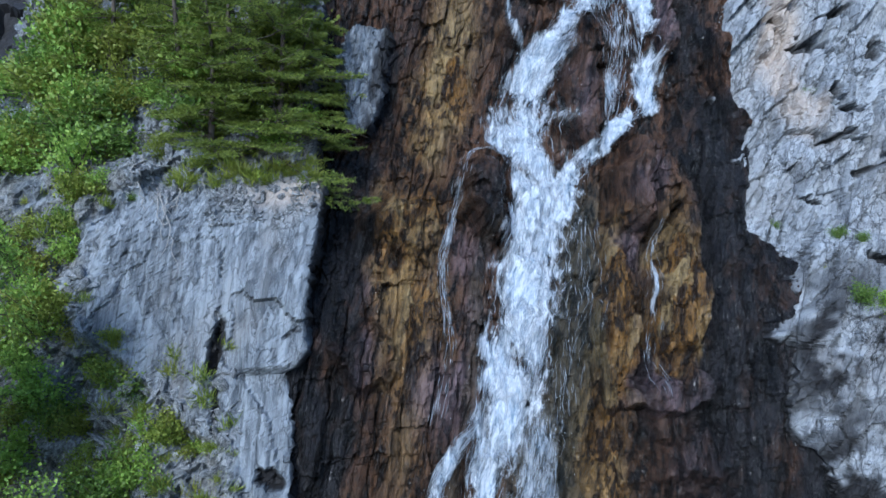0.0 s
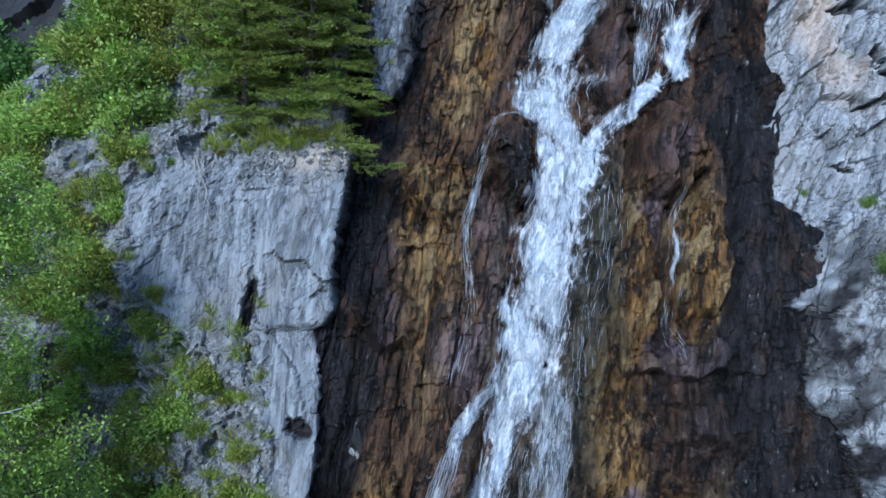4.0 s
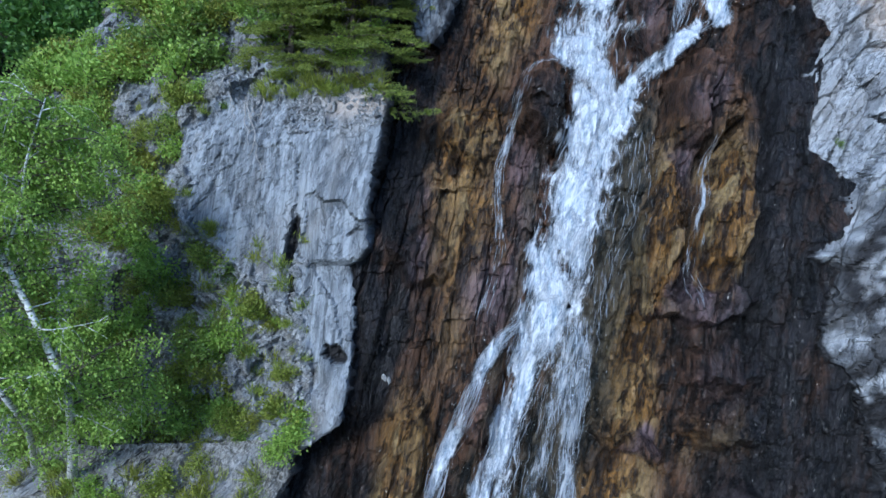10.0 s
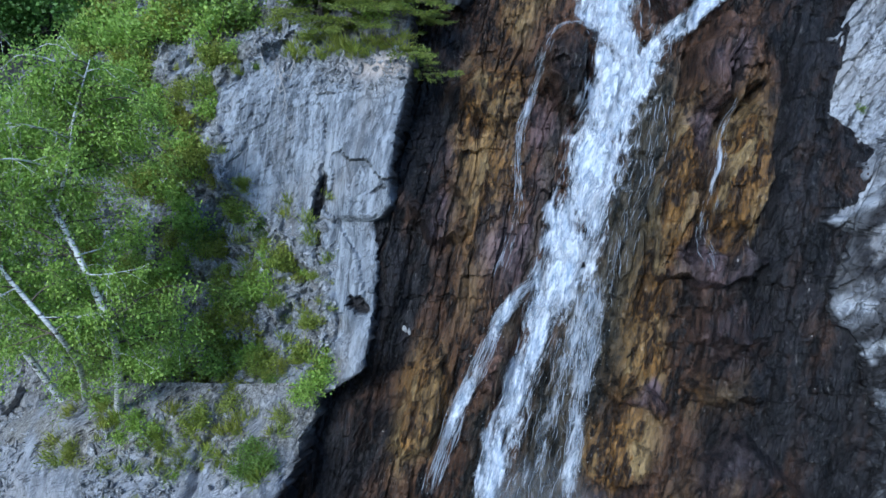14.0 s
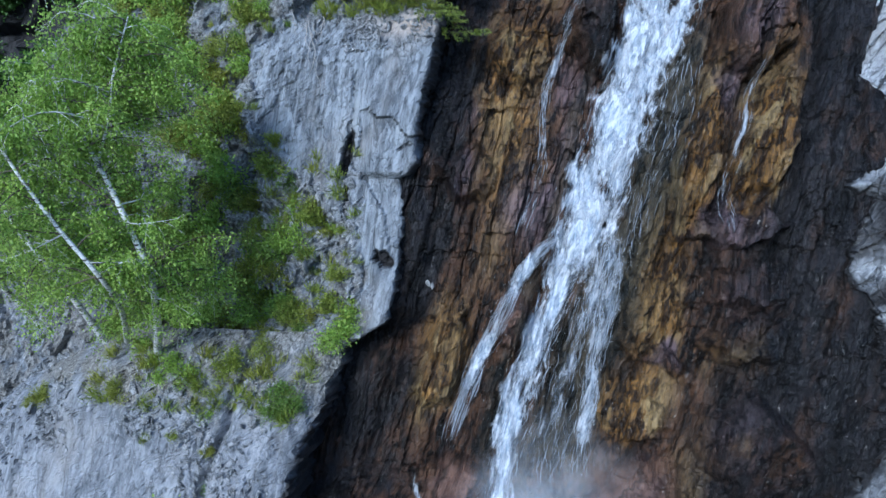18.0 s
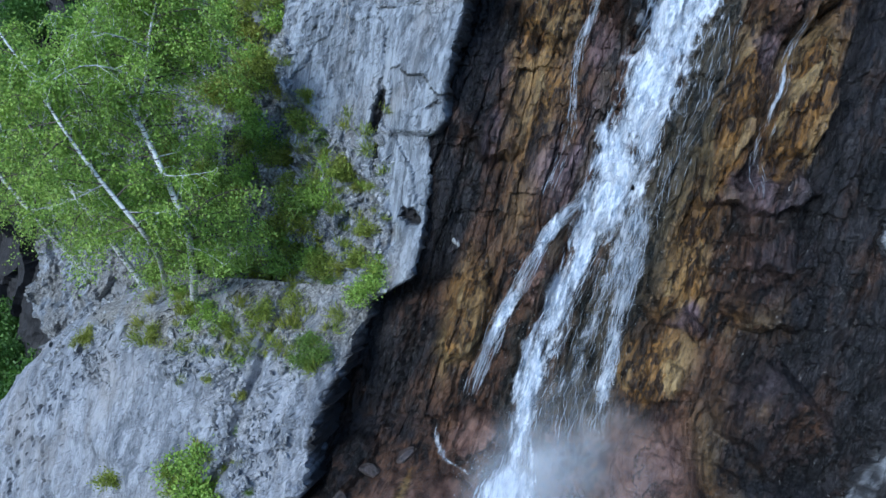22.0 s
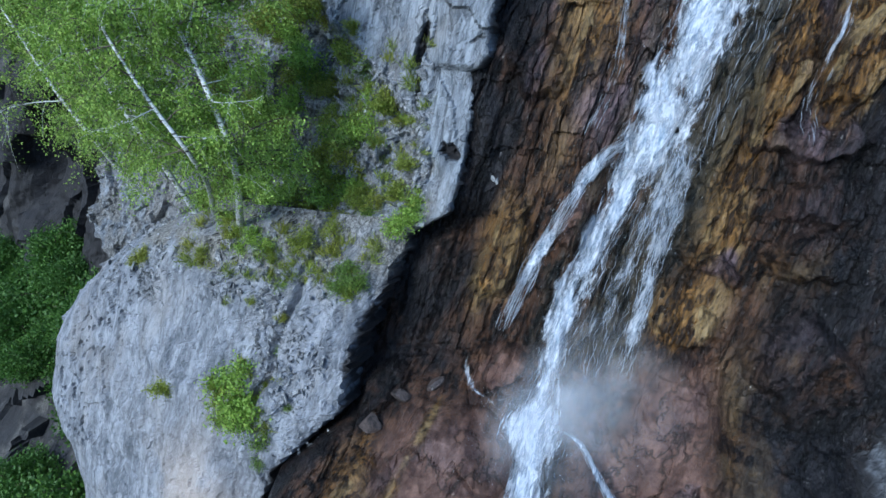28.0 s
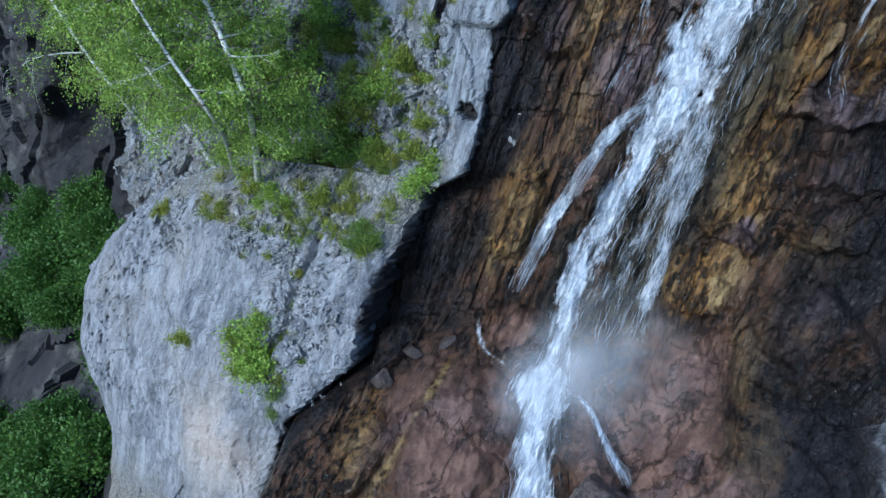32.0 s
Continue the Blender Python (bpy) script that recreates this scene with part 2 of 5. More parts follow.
def buttress_depth(u, v):
    """The dry grey buttress and the overgrown slope beside and above it."""
    u, v = np.broadcast_arrays(np.asarray(u, float), np.asarray(v, float))
    face = soft(-0.35, 0.35, u - np.interp(v, FACE_V, FACE_U) + 0.25 * fbm(u, v, 2, 70)) * soft(4.75, 4.35, v + 0.12 * fbm(u * 2, v, 2, 71))
    d = 14.35 - 0.27 * (u + 1.5) + 0.05 * (v - 1) + 0.25 * np.maximum(0, -7 - u)
    d = d + 0.55 * np.clip(v - 4.4, 0, 1.4) + 0.25 * np.maximum(0, v - 5.8)
    d = d - 0.18 * np.maximum(0, -1.0 - v) * soft(-8, -4, u)
    d = d + 0.3 * soft(0.25, -0.2, face) * soft(5.2, 4.2, v)
    q = u - 0.12 * v
    w = fbm(u * 0.8, v * 0.6, 2, 60) * 0.3
    rough = soft(-2.4, -3.6, u + 0.3 * w)
    who, edge = cells(q * 0.7 + w, v * 0.28 + w, 62)
    rock = -0.14 * (who - 0.5) - 0.04 * ridged(q * 1.5 + 0.4 * w, v * 0.12, 3, 64) - 0.02 * ridged(q * 6 + w, v * 0.5, 2, 66) - (0.012 + 0.012 * rough) * fbm(u * 7, v * 3, 3, 67)
    flat, edge = facet(q * 2.4 + 2 * w, v * 0.6 + w, 61, 1.4)
    rock = rock - 0.035 * flat + 0.02 * soft(0.05, 0, edge)
    flat, edge = facet(q * 9 + w, v * 2.6 + w, 65, 1.6)
    rock = rock - (0.012 + 0.03 * rough) * flat
    ledge = soft(3.45, 3.75, v - 0.25 * (u + 1.5) + 0.15 * w)
    rock = rock + 0.28 * ledge * np.clip(v - 3.5, 0, 1.2) - ledge * 0.05 * facet(u * 6, v * 6, 76, 1.5)[0]
    crack = np.abs(u + 2.75 - 0.1 * (v - 1) + 0.12 * fbm(v * 0.9, v * 0 + 2, 3, 78))
    rock = rock + 0.12 * soft(0.05, 0.0, crack) * soft(3.6, 2.8, v)
    rock = rock + blocks(u + 0.06 * grad(u * 5, v * 4, 72), v + 0.08 * grad(u * 5, v * 4, 73), HOLLOWS, 5)
    rock = rock - 0.22 * soft(0.62, 0.8, v) * soft(-2.6, -2.1, u) * soft(3.4, 2.0, v)
    who, edge = cells(u * 1.6 + w, v * 1.4 + w, 68)
    soil = -0.32 * (who - 0.5) - 0.25 * fbm(u * 1.1, v * 1.1, 4, 69)
    flat, edge = facet(u * 4.0 + 2 * w, v * 3.0 + w, 74, 1.5)
    soil = soil - 0.13 * flat - 0.05 * fbm(u * 7, v * 6, 3, 77)
    edge = np.interp(v, BUT_V, BUT_U) - u
    return d + face * rock + (1 - face) * soil + 0.10 * np.exp(-edge / 0.07)


def boulder_depth(u, v):
    u, v = np.broadcast_arrays(np.asarray(u, float), np.asarray(v, float))
    left, right = np.interp(v, BOU_V, BOU_L), np.interp(v, BOU_W, BOU_R)
    d = 13.45 + 0.42 * np.maximum(0, -7.2 - u) + 0.42 * np.maximum(0, v + 4.9) - 0.1 * np.clip(-6 - v, 0, 3)
    d = d + 0.9 * np.exp(-(u - left) / 0.7) + 0.16 * np.exp(-(right - u) / 0.25)
    q = u + 0.1 * v
    w = fbm(u * 0.6, v * 0.5, 2, 80) * 0.4
    side = soft(-5.9, -5.4, u - 0.25 * (v + 6))
    d = d - 0.16 * fbm(u * 0.5, v * 0.35, 3, 84) - 0.035 * ridged(q * 1.0 + w, v * 0.3, 2, 82) - (0.035 + 0.04 * side) * facet(q * 2.0 + 2 * w, v * 0.8 + w, 87, 1.8)[0] - (0.004 + 0.02 * side) * facet(q * 8 + w, v * 3.0 + w, 91, 1.8)[0] - 0.016 * fbm(u * 5, v * 3.5, 4, 88)
    crack = u + 5.55 - 0.32 * (v + 6) - 0.3 * fbm(v * 0.8, v * 0 + 3, 3, 89)
    d = d - 0.35 * soft(0.0, 0.25, crack) * soft(-10.5, -8.5, v) * soft(-3.6, -4.6, v) + 0.25 * soft(-8.5, -10.5, u + 0.5 * fbm(u, v, 3, 92))
    band = np.exp(-((u - left - 2.2 - 0.5 * fbm(v, v * 0 + 6, 2, 98)) / 0.9) ** 2) + 0.35
    d = d + 0.10 * band * soft(0.30, 0.5, fbm(u * 4.5 + w, v * 3.2, 2, 96)) * soft(-13, -11, v)
    flat, edge = facet(u * 0.9 + w, v * 0.7 + w, 93, 1.6)
    d = d - 0.07 * flat
    return d + 0.3 * np.exp(-(crack / 0.12) ** 2) * soft(-9.5, -8, v)


# deep angular gaps in the pale wall
NOTCHES = [(11.26, 7.95, 0.45, 0.14, 0.5, 20), (10.5, 7.18, 0.32, 0.22, 0.5, -20), (10.73, 5.4, 0.32, 0.12, 0.4, -25), (10.4, 5.75, 0.13, 0.3, 0.4, -25), (11.78, 6.86, 0.16, 0.4, 0.4, -25), (10.41, 4.79, 0.35, 0.1, 0.35, 15), (10.51, 3.92, 0.3, 0.1, 0.3, 10), (9.5, 3.4, 0.3, 0.08, 0.25, -10), (10.0, 1.9, 0.3, 0.12, 0.3, -20)]


def right_depth(u, v):
    u, v = np.broadcast_arrays(np.asarray(u, float), np.asarray(v, float))
    d = wet_base(u, v) - 0.22 + 0.2 * soft(4.5, 3.0, v) * soft(-0.5, 1.0, v) - 0.25 * soft(2.6, 2.2, v)
    w = fbm(u * 0.8, v * 0.8, 2, 50) * 0.12
    x, y = u - v * 0.5, v * 0.9 + u * 0.3
    rough = soft(9.0, 9.8, u + 0.2 * (v - 4)) * soft(2.5, 4.0, v)
    flat, edge = facet(x * 1.3 + w, y * 0.5 + w, 52, 1.2)
    d = d - 0.30 * flat + 0.15 * soft(0.05, 0, edge) + blocks(u + 0.1 * grad(u * 4, v * 4, 53), v + 0.1 * grad(u * 4, v * 4, 54), NOTCHES, 6)
    flat, edge = facet(x * 3.8 + w, y * 1.3 + w, 55, 1.5)
    d = d - (0.14 + 0.16 * rough) * flat + 0.04 * soft(0.15, 0, edge)
    flat, edge = facet(x * 8 + 2 * w, y * 4 + w, 57, 1.5)
    d = d - (0.045 + 0.02 * rough) * flat
    d = d - 0.05 * ridged(x * 3, y * 1.0, 3, 58) - 0.03 * fbm(u * 8, v * 8, 3, 59)
    return d + 0.25 * np.exp(-(u - np.interp(v, RIG_V, RIG_U)) / 0.2)


# ---- meshes from rows and columns ----
def sheet(name, pts, material, attrs=(), uv=None, smooth=True):
    """A mesh over a grid of places, rows by columns."""
    n, m = pts.shape[:2]
    me = bpy.data.meshes.new(name)
    idx = np.arange(n * m).reshape(n, m)
    quads = np.stack([idx[:-1, :-1], idx[:-1, 1:], idx[1:, 1:], idx[1:, :-1]], -1).reshape(-1, 4)
    me.vertices.add(n * m)
    me.vertices.foreach_set("co", pts.reshape(-1).astype(np.float32))
    me.loops.add(quads.size)
    me.loops.foreach_set("vertex_index", quads.reshape(-1).astype(np.int32))
    me.polygons.add(len(quads))
    me.polygons.foreach_set("loop_start", np.arange(0, quads.size, 4, dtype=np.int32))
    me.update(calc_edges=True)
    me.polygons.foreach_set("use_smooth", np.full(len(quads), smooth))
    for key, values in attrs:
        at = me.attributes.new(key, "FLOAT", "POINT")
        at.data.foreach_set("value", values.reshape(-1).astype(np.float32))
    if uv is not None:
        layer = me.uv_layers.new(name="UVMap")
        layer.data.foreach_set("uv", uv.reshape(-1, 2)[quads.reshape(-1)].reshape(-1).astype(np.float32))
    me.materials.append(material)
    return new(name, me)


def slab(name, v0, v1, step, left, right, du, depth, material, masks=None, back=2.5, gather=1.0, lean=0.22):
    """A rock face between two edges that change with height; its sides turn back into the hill."""
    v = np.arange(v0, v1, step)
    lo, hi = left(v), right(v)
    m = int(np.max(hi - lo) / du)
    s = np.linspace(0, 1, m) ** gather
    u = hi[:, None] + (lo - hi)[:, None] * s[None, ::-1]
    vv = np.repeat(v[:, None], m, 1)
    d = depth(u, vv)
    turn = np.linspace(0, 1, 15)[1:] ** 1.4
    for side in (0, 1):
        j = 0 if side == 0 else -1
        eu, ed = u[:, [j]], d[:, [j]]
        k = turn[::-1] if side == 0 else turn
        sign = -1 if side == 0 else 1
        wob = 0.14 * fbm(vv[:, :14] * 1.8, k[None] * 6, 5, 5 + side, 0.65)
        su = eu + sign * 0.12 * np.sin(np.clip(k * 5, 0, 1.57))[None] + wob - sign * 0.1 * k[None]
        sd = ed + back * k[None] + wob
        sv = vv[:, :14]
        u, d, vv = ((np.hstack([a, b]) if side == 0 else np.hstack([b, a])) for a, b in ((su, u), (sd, d), (sv, vv)))
    pts = place(u, vv, d)
    ob = sheet(name, pts, material, masks(u, vv) if masks else (), None, False)
    lie = np.stack([u - lean * vv, vv, d], -1)
    ob.data.attributes.new("lie", "FLOAT_VECTOR", "POINT").data.foreach_set("vector", lie.reshape(-1).astype(np.float32))
    return ob


# ---- materials ----
def material(name):
    m = bpy.data.materials.new(name)
    m.use_nodes = True
    return m, m.node_tree, m.node_tree.nodes["Principled BSDF"]


class Tree:
    """Short hand for node trees."""

    def __init__(self, nt):
        self.nt = nt
        self.co = nt.nodes.new("ShaderNodeTexCoord").outputs["Object"]

    def node(self, kind, **sockets):
        n = self.nt.nodes.new(kind)
        for key, value in sockets.items():
            self.put(n.inputs[key.replace("_", " ")], value)
        return n

    def put(self, socket, value):
        if hasattr(value, "is_output"):
            self.nt.links.new(value, socket)
        else:
            socket.default_value = value

    def stretch(self, scale, turn=(0, 0, 0), co=None):
        n = self.nt.nodes.new("ShaderNodeMapping")
        self.put(n.inputs["Vector"], co or self.co)
        n.vector_type = "TEXTURE"
        n.inputs["Scale"].default_value = [1 / a for a in scale]
        n.inputs["Rotation"].default_value = [radians(a) for a in turn]
        return n.outputs["Vector"]

    def noise(self, scale, detail=5.0, rough=0.55, co=None, twist=0.0):
        n = self.node("ShaderNodeTexNoise", Scale=scale, Detail=detail, Roughness=rough, Distortion=twist)
        self.put(n.inputs["Vector"], co or self.co)
        return n.outputs["Fac"]

    def cracks(self, scale, co=None):
        n = self.node("ShaderNodeTexVoronoi", Scale=scale)
        n.feature = "DISTANCE_TO_EDGE"
        self.put(n.inputs["Vector"], co or self.co)
        return n.outputs["Distance"]

    def ramp(self, value, a, b, lo=0.0, hi=1.0):
        n = self.node("ShaderNodeMapRange", Value=value, From_Min=a, From_Max=b, To_Min=lo, To_Max=hi)
        return n.outputs["Result"]

    def math(self, how, a, b):
        n = self.nt.nodes.new("ShaderNodeMath")
        n.operation = how
        self.put(n.inputs[0], a)
        self.put(n.inputs[1], b)
        return n.outputs[0]

    def mix(self, fac, a, b):
        n = self.nt.nodes.new("ShaderNodeMix")
        n.data_type = "RGBA"
        self.put(n.inputs[0], fac)
        self.put(n.inputs[6], a if hasattr(a, "is_output") else (*a, 1))
        self.put(n.inputs[7], b if hasattr(b, "is_output") else (*b, 1))
        return n.outputs[2]

    def attr(self, name):
        n = self.nt.nodes.new("ShaderNodeAttribute")
        n.attribute_name = name
        return n.outputs["Fac"]

    def lie(self, scale):
        """Across the layers, along them and into the rock."""
        n = self.nt.nodes.new("ShaderNodeAttribute")
        n.attribute_name = "lie"
        return self.stretch(scale, (0, 0, 0), n.outputs["Vector"])

    def warped(self, co, fac, amount):
        n = self.nt.nodes.new("ShaderNodeVectorMath")
        n.operation = "ADD"
        self.put(n.inputs[0], co)
        self.put(n.inputs[1], self.math("MULTIPLY", self.math("SUBTRACT", fac, 0.5), amount))
        return n.outputs[0]

    def pieces(self, co):
        """A random number for each piece of broken stone, and how near its border is."""
        n = self.node("ShaderNodeTexVoronoi", Scale=1.0)
        n.distance = "CHEBYCHEV"
        self.put(n.inputs["Vector"], co)
        c = self.nt.nodes.new("ShaderNodeSeparateColor")
        self.put(c.inputs[0], n.outputs["Color"])
        return c.outputs[0], self.cracks(1.0, co)

    def bump(self, height, strength, distance, under=None):
        n = self.node("ShaderNodeBump", Height=height, Strength=strength, Distance=distance)
        if under is not None:
            self.put(n.inputs["Normal"], under)
        return n.outputs["Normal"]


def wet_rock():
    m, nt, b = material("wet_rock")
    t = Tree(nt)
    bend_ = t.noise(1.6, 4, 0.6, t.lie((1, 0.6, 1)))
    fibre = t.noise(1.0, 9, 0.74, t.lie((6.0, 1.2, 6.0)), 0.15)
    hair = t.noise(1.0, 7, 0.78, t.lie((20, 5.0, 20)), 0.2)
    grain = t.noise(1.0, 4, 0.75, t.lie((46, 22, 46)))
    blot = t.noise(1.0, 5, 0.6, t.lie((1.1, 0.5, 1.1)))
    big, crack = t.pieces(t.warped(t.lie((2.4, 0.8, 2.4)), bend_, 0.9))
    small, chink = t.pieces(t.warped(t.lie((8.0, 3.0, 8.0)), fibre, 1.0))
    tone = t.math("ADD", t.math("MULTIPLY", fibre, 0.45), t.math("ADD", t.math("MULTIPLY", small, 0.12), t.math("MULTIPLY", big, 0.10)))
    tone = t.math("ADD", tone, t.math("MULTIPLY", hair, 0.4))
    light = t.ramp(tone, 0.47, 0.635)
    col = t.mix(light, (0.0045, 0.0035, 0.003), (0.122, 0.064, 0.036))
    och = t.math("MULTIPLY", t.attr("ochre"), t.ramp(t.math("ADD", t.math("MULTIPLY", blot, 0.5), t.math("MULTIPLY", fibre, 0.5)), 0.34, 0.46))
    col = t.mix(och, col, t.mix(light, (0.022, 0.012, 0.006), t.mix(t.ramp(big, 0.3, 0.7), (0.42, 0.225, 0.065), (0.40, 0.28, 0.125))))
    pur = t.math("MULTIPLY", t.attr("purple"), t.ramp(blot, 0.36, 0.52))
    col = t.mix(pur, col, t.mix(light, (0.032, 0.023, 0.027), (0.23, 0.165, 0.175)))
    pink = t.math("MULTIPLY", t.attr("pink"), t.ramp(blot, 0.28, 0.44))
    col = t.mix(pink, col, t.mix(t.ramp(t.noise(1.0, 7, 0.65, t.lie((2.2, 1.2, 2.2))), 0.36, 0.62), (0.06, 0.032, 0.026), t.mix(t.ramp(hair, 0.4, 0.62), (0.16, 0.085, 0.06), (0.34, 0.21, 0.155))))
    block, seam = t.pieces(t.warped(t.lie((0.75, 0.55, 0.75)), bend_, 1.2))
    col = t.mix(t.math("MULTIPLY", pink, t.ramp(block, 0.45, 0.6, 0, 0.55)), col, t.mix(light, (0.05, 0.03, 0.03), (0.28, 0.2, 0.19)))
    col = t.mix(t.math("MULTIPLY", pink, t.ramp(seam, 0.05, 0.0, 0, 0.9)), col, (0.02, 0.014, 0.01))
    col = t.mix(t.attr("moss"), col, t.mix(light, (0.008, 0.010, 0.008), (0.075, 0.078, 0.055)))
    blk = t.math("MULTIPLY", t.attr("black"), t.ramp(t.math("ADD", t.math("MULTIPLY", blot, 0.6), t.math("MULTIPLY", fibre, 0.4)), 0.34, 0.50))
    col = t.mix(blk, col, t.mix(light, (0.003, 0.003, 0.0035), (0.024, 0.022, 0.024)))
    keep = t.ramp(t.attr("pink"), 0.0, 0.7, 1.0, 0.15)
    col = t.mix(t.math("MULTIPLY", keep, t.ramp(crack, 0.03, 0.0, 0, 0.4)), col, (0.008, 0.007, 0.007))
    col = t.mix(t.math("MULTIPLY", keep, t.ramp(chink, 0.04, 0.0, 0, 0.2)), col, (0.012, 0.010, 0.009))
    # pale flecks painted in for the glints of the wet rock
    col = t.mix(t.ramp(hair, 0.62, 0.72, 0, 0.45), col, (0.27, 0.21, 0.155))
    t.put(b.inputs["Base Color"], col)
    t.put(b.inputs["Roughness"], t.ramp(hair, 0.35, 0.6, 0.5, 0.14))
    b.inputs["Specular IOR Level"].default_value = 0.3
    t.put(b.inputs["Coat Weight"], t.ramp(grain, 0.50, 0.66, 0, 0.3))
    b.inputs["Coat Roughness"].default_value = 0.08
    rise = t.math("ADD", t.math("MULTIPLY", small, 0.35), fibre)
    t.put(b.inputs["Normal"], t.bump(grain, 1.0, 0.02, t.bump(hair, 1.0, 0.035, t.bump(rise, 0.7, 0.05))))
    return m


def grey_rock(name, dark, mid, pale, run=0.35, grit=1.0):
    """Dry grey stone: long streaks, thin joints, speckle. A low grit is worn smooth."""
    m, nt, b = material(name)
    t = Tree(nt)
    bend_ = t.noise(1.3, 4, 0.6, t.lie((1, 0.6, 1)))
    streak = t.noise(1.0, 8, 0.62, t.lie((3.6, run, 3.6)), 0.5)
    fibre = t.noise(1.0, 8, 0.72, t.lie((11, 5 * run, 11)), 0.6)
    chip = t.noise(1.0, 7, 0.75, t.lie((16, 10, 16)), 0.8)
    grain = t.noise(1.0, 4, 0.75, t.lie((50, 36, 50)))
    blot = t.noise(1.0, 5, 0.6, t.lie((0.7, 0.4, 0.7)))
    big, crack = t.pieces(t.warped(t.lie((1.5, 0.5, 1.5)), bend_, 2.0))
    small, chink = t.pieces(t.warped(t.lie((7.0, 2.6, 7.0)), fibre, 2.4))
    tone = t.math("ADD", t.math("MULTIPLY", streak, 0.5), t.math("ADD", t.math("MULTIPLY", fibre, 0.42), t.math("MULTIPLY", big, 0.10)))
    tone = t.math("ADD", tone, t.math("MULTIPLY", small, 0.12 * grit))
    col = t.mix(t.ramp(tone, 0.45, 0.64), mid, pale)
    col = t.mix(t.ramp(fibre, 0.45, 0.34, 0, 0.85 * grit), col, dark)
    col = t.mix(t.ramp(streak, 0.55, 0.64, 0, 0.6), col, pale)
    col = t.mix(t.ramp(blot, 0.50, 0.66, 0, 0.4), col, (0.30, 0.275, 0.25))
    col = t.mix(t.ramp(crack, 0.03, 0.0, 0, 0.8 * grit), col, dark)
    col = t.mix(t.math("MULTIPLY", t.ramp(bend_, 0.42, 0.58), t.ramp(chink, 0.06, 0.0, 0, 0.9 * grit)), col, dark)
    col = t.mix(t.ramp(chip, 0.58, 0.68, 0, 0.6 * grit), col, [min(0.7, c * 1.35) for c in pale])
    col = t.mix(t.ramp(chip, 0.40, 0.30, 0, 0.6), col, dark)
    tan = t.math("MULTIPLY", t.attr("tan"), t.ramp(blot, 0.3, 0.5))
    col = t.mix(tan, col, t.mix(t.ramp(chip, 0.4, 0.6), (0.42, 0.34, 0.28), (0.56, 0.48, 0.41)))
    col = t.mix(t.attr("soil"), col, t.mix(t.ramp(chip, 0.42, 0.60), (0.07, 0.064, 0.05), (0.36, 0.345, 0.32)))
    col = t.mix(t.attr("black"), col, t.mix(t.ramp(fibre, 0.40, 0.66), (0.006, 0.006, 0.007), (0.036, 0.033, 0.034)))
    t.put(b.inputs["Base Color"], col)
    t.put(b.inputs["Roughness"], t.ramp(fibre, 0.3, 0.7, 0.6, 0.9))
    rise = t.math("ADD", t.math("MULTIPLY", small, 0.3 * grit), t.math("ADD", fibre, t.math("MULTIPLY", t.ramp(crack, 0.05, 0.0), -0.6)))
    t.put(b.inputs["Normal"], t.bump(grain, 0.5, 0.012, t.bump(chip, 0.4 + 0.3 * grit, 0.02, t.bump(rise, 0.4 + 0.4 * grit, 0.035))))
    return m


def white_water(name, low, high, scale=(9.0, 1.0, 1.0)):
    m, nt, b = material(name)
    t = Tree(nt)
    uvn = nt.nodes.new("ShaderNodeUVMap")
    flow = t.stretch(scale, (0, 0, 0), uvn.outputs["UV"])
    big = t.noise(1.0, 4, 0.6, flow, 0.8)
    fine = t.noise(3.0, 8, 0.8, flow, 1.4)
    body = t.math("ADD", t.math("MULTIPLY", big, 0.55), t.math("MULTIPLY", fine, 0.45))
    body = t.math("ADD", body, t.math("MULTIPLY", t.math("SUBTRACT", t.attr("thick"), 0.5), 0.5))
    t.put(b.inputs["Base Color"], t.mix(t.ramp(t.math("ADD", t.math("MULTIPLY", fine, 0.6), t.math("MULTIPLY", big, 0.4)), 0.42, 0.57), (0.26, 0.35, 0.46), (0.84, 0.86, 0.9)))
    b.inputs["Roughness"].default_value = 0.45
    t.put(b.inputs["Normal"], t.bump(fine, 0.7, 0.08))
    clear = nt.nodes.new("ShaderNodeBsdfTransparent")
    mixer = nt.nodes.new("ShaderNodeMixShader")
    t.put(mixer.inputs[0], t.ramp(body, low, high))
    nt.links.new(clear.outputs[0], mixer.inputs[1])
    nt.links.new(b.outputs[0], mixer.inputs[2])
    nt.links.new(mixer.outputs[0], nt.nodes["Material Output"].inputs["Surface"])
    return m


WET = wet_rock()
GREY = grey_rock("grey_rock", (0.028, 0.031, 0.036), (0.08, 0.09, 0.104), (0.33, 0.353, 0.38), 0.3, 0.75)
PALE = grey_rock("pale_rock", (0.03, 0.032, 0.037), (0.19, 0.20, 0.215), (0.45, 0.465, 0.485), 0.9, 1.0)
BOULDER = grey_rock("boulder_rock", (0.045, 0.048, 0.054), (0.125, 0.135, 0.152), (0.36, 0.372, 0.40), 0.9, 0.55)
m, nt, b = material("spray_mist")
t = Tree(nt)
b.inputs["Base Color"].default_value = (0.85, 0.88, 0.92, 1)
b.inputs["Roughness"].default_value = 1.0
b.inputs["Specular IOR Level"].default_value = 0.0
clear = nt.nodes.new("ShaderNodeBsdfTransparent")
mixer = nt.nodes.new("ShaderNodeMixShader")
t.put(mixer.inputs[0], t.math("MULTIPLY", t.attr("thick"), t.ramp(t.noise(0.9, 5, 0.6), 0.3, 0.7, 0.02, 0.24)))
nt.links.new(clear.outputs[0], mixer.inputs[1])
nt.links.new(b.outputs[0], mixer.inputs[2])
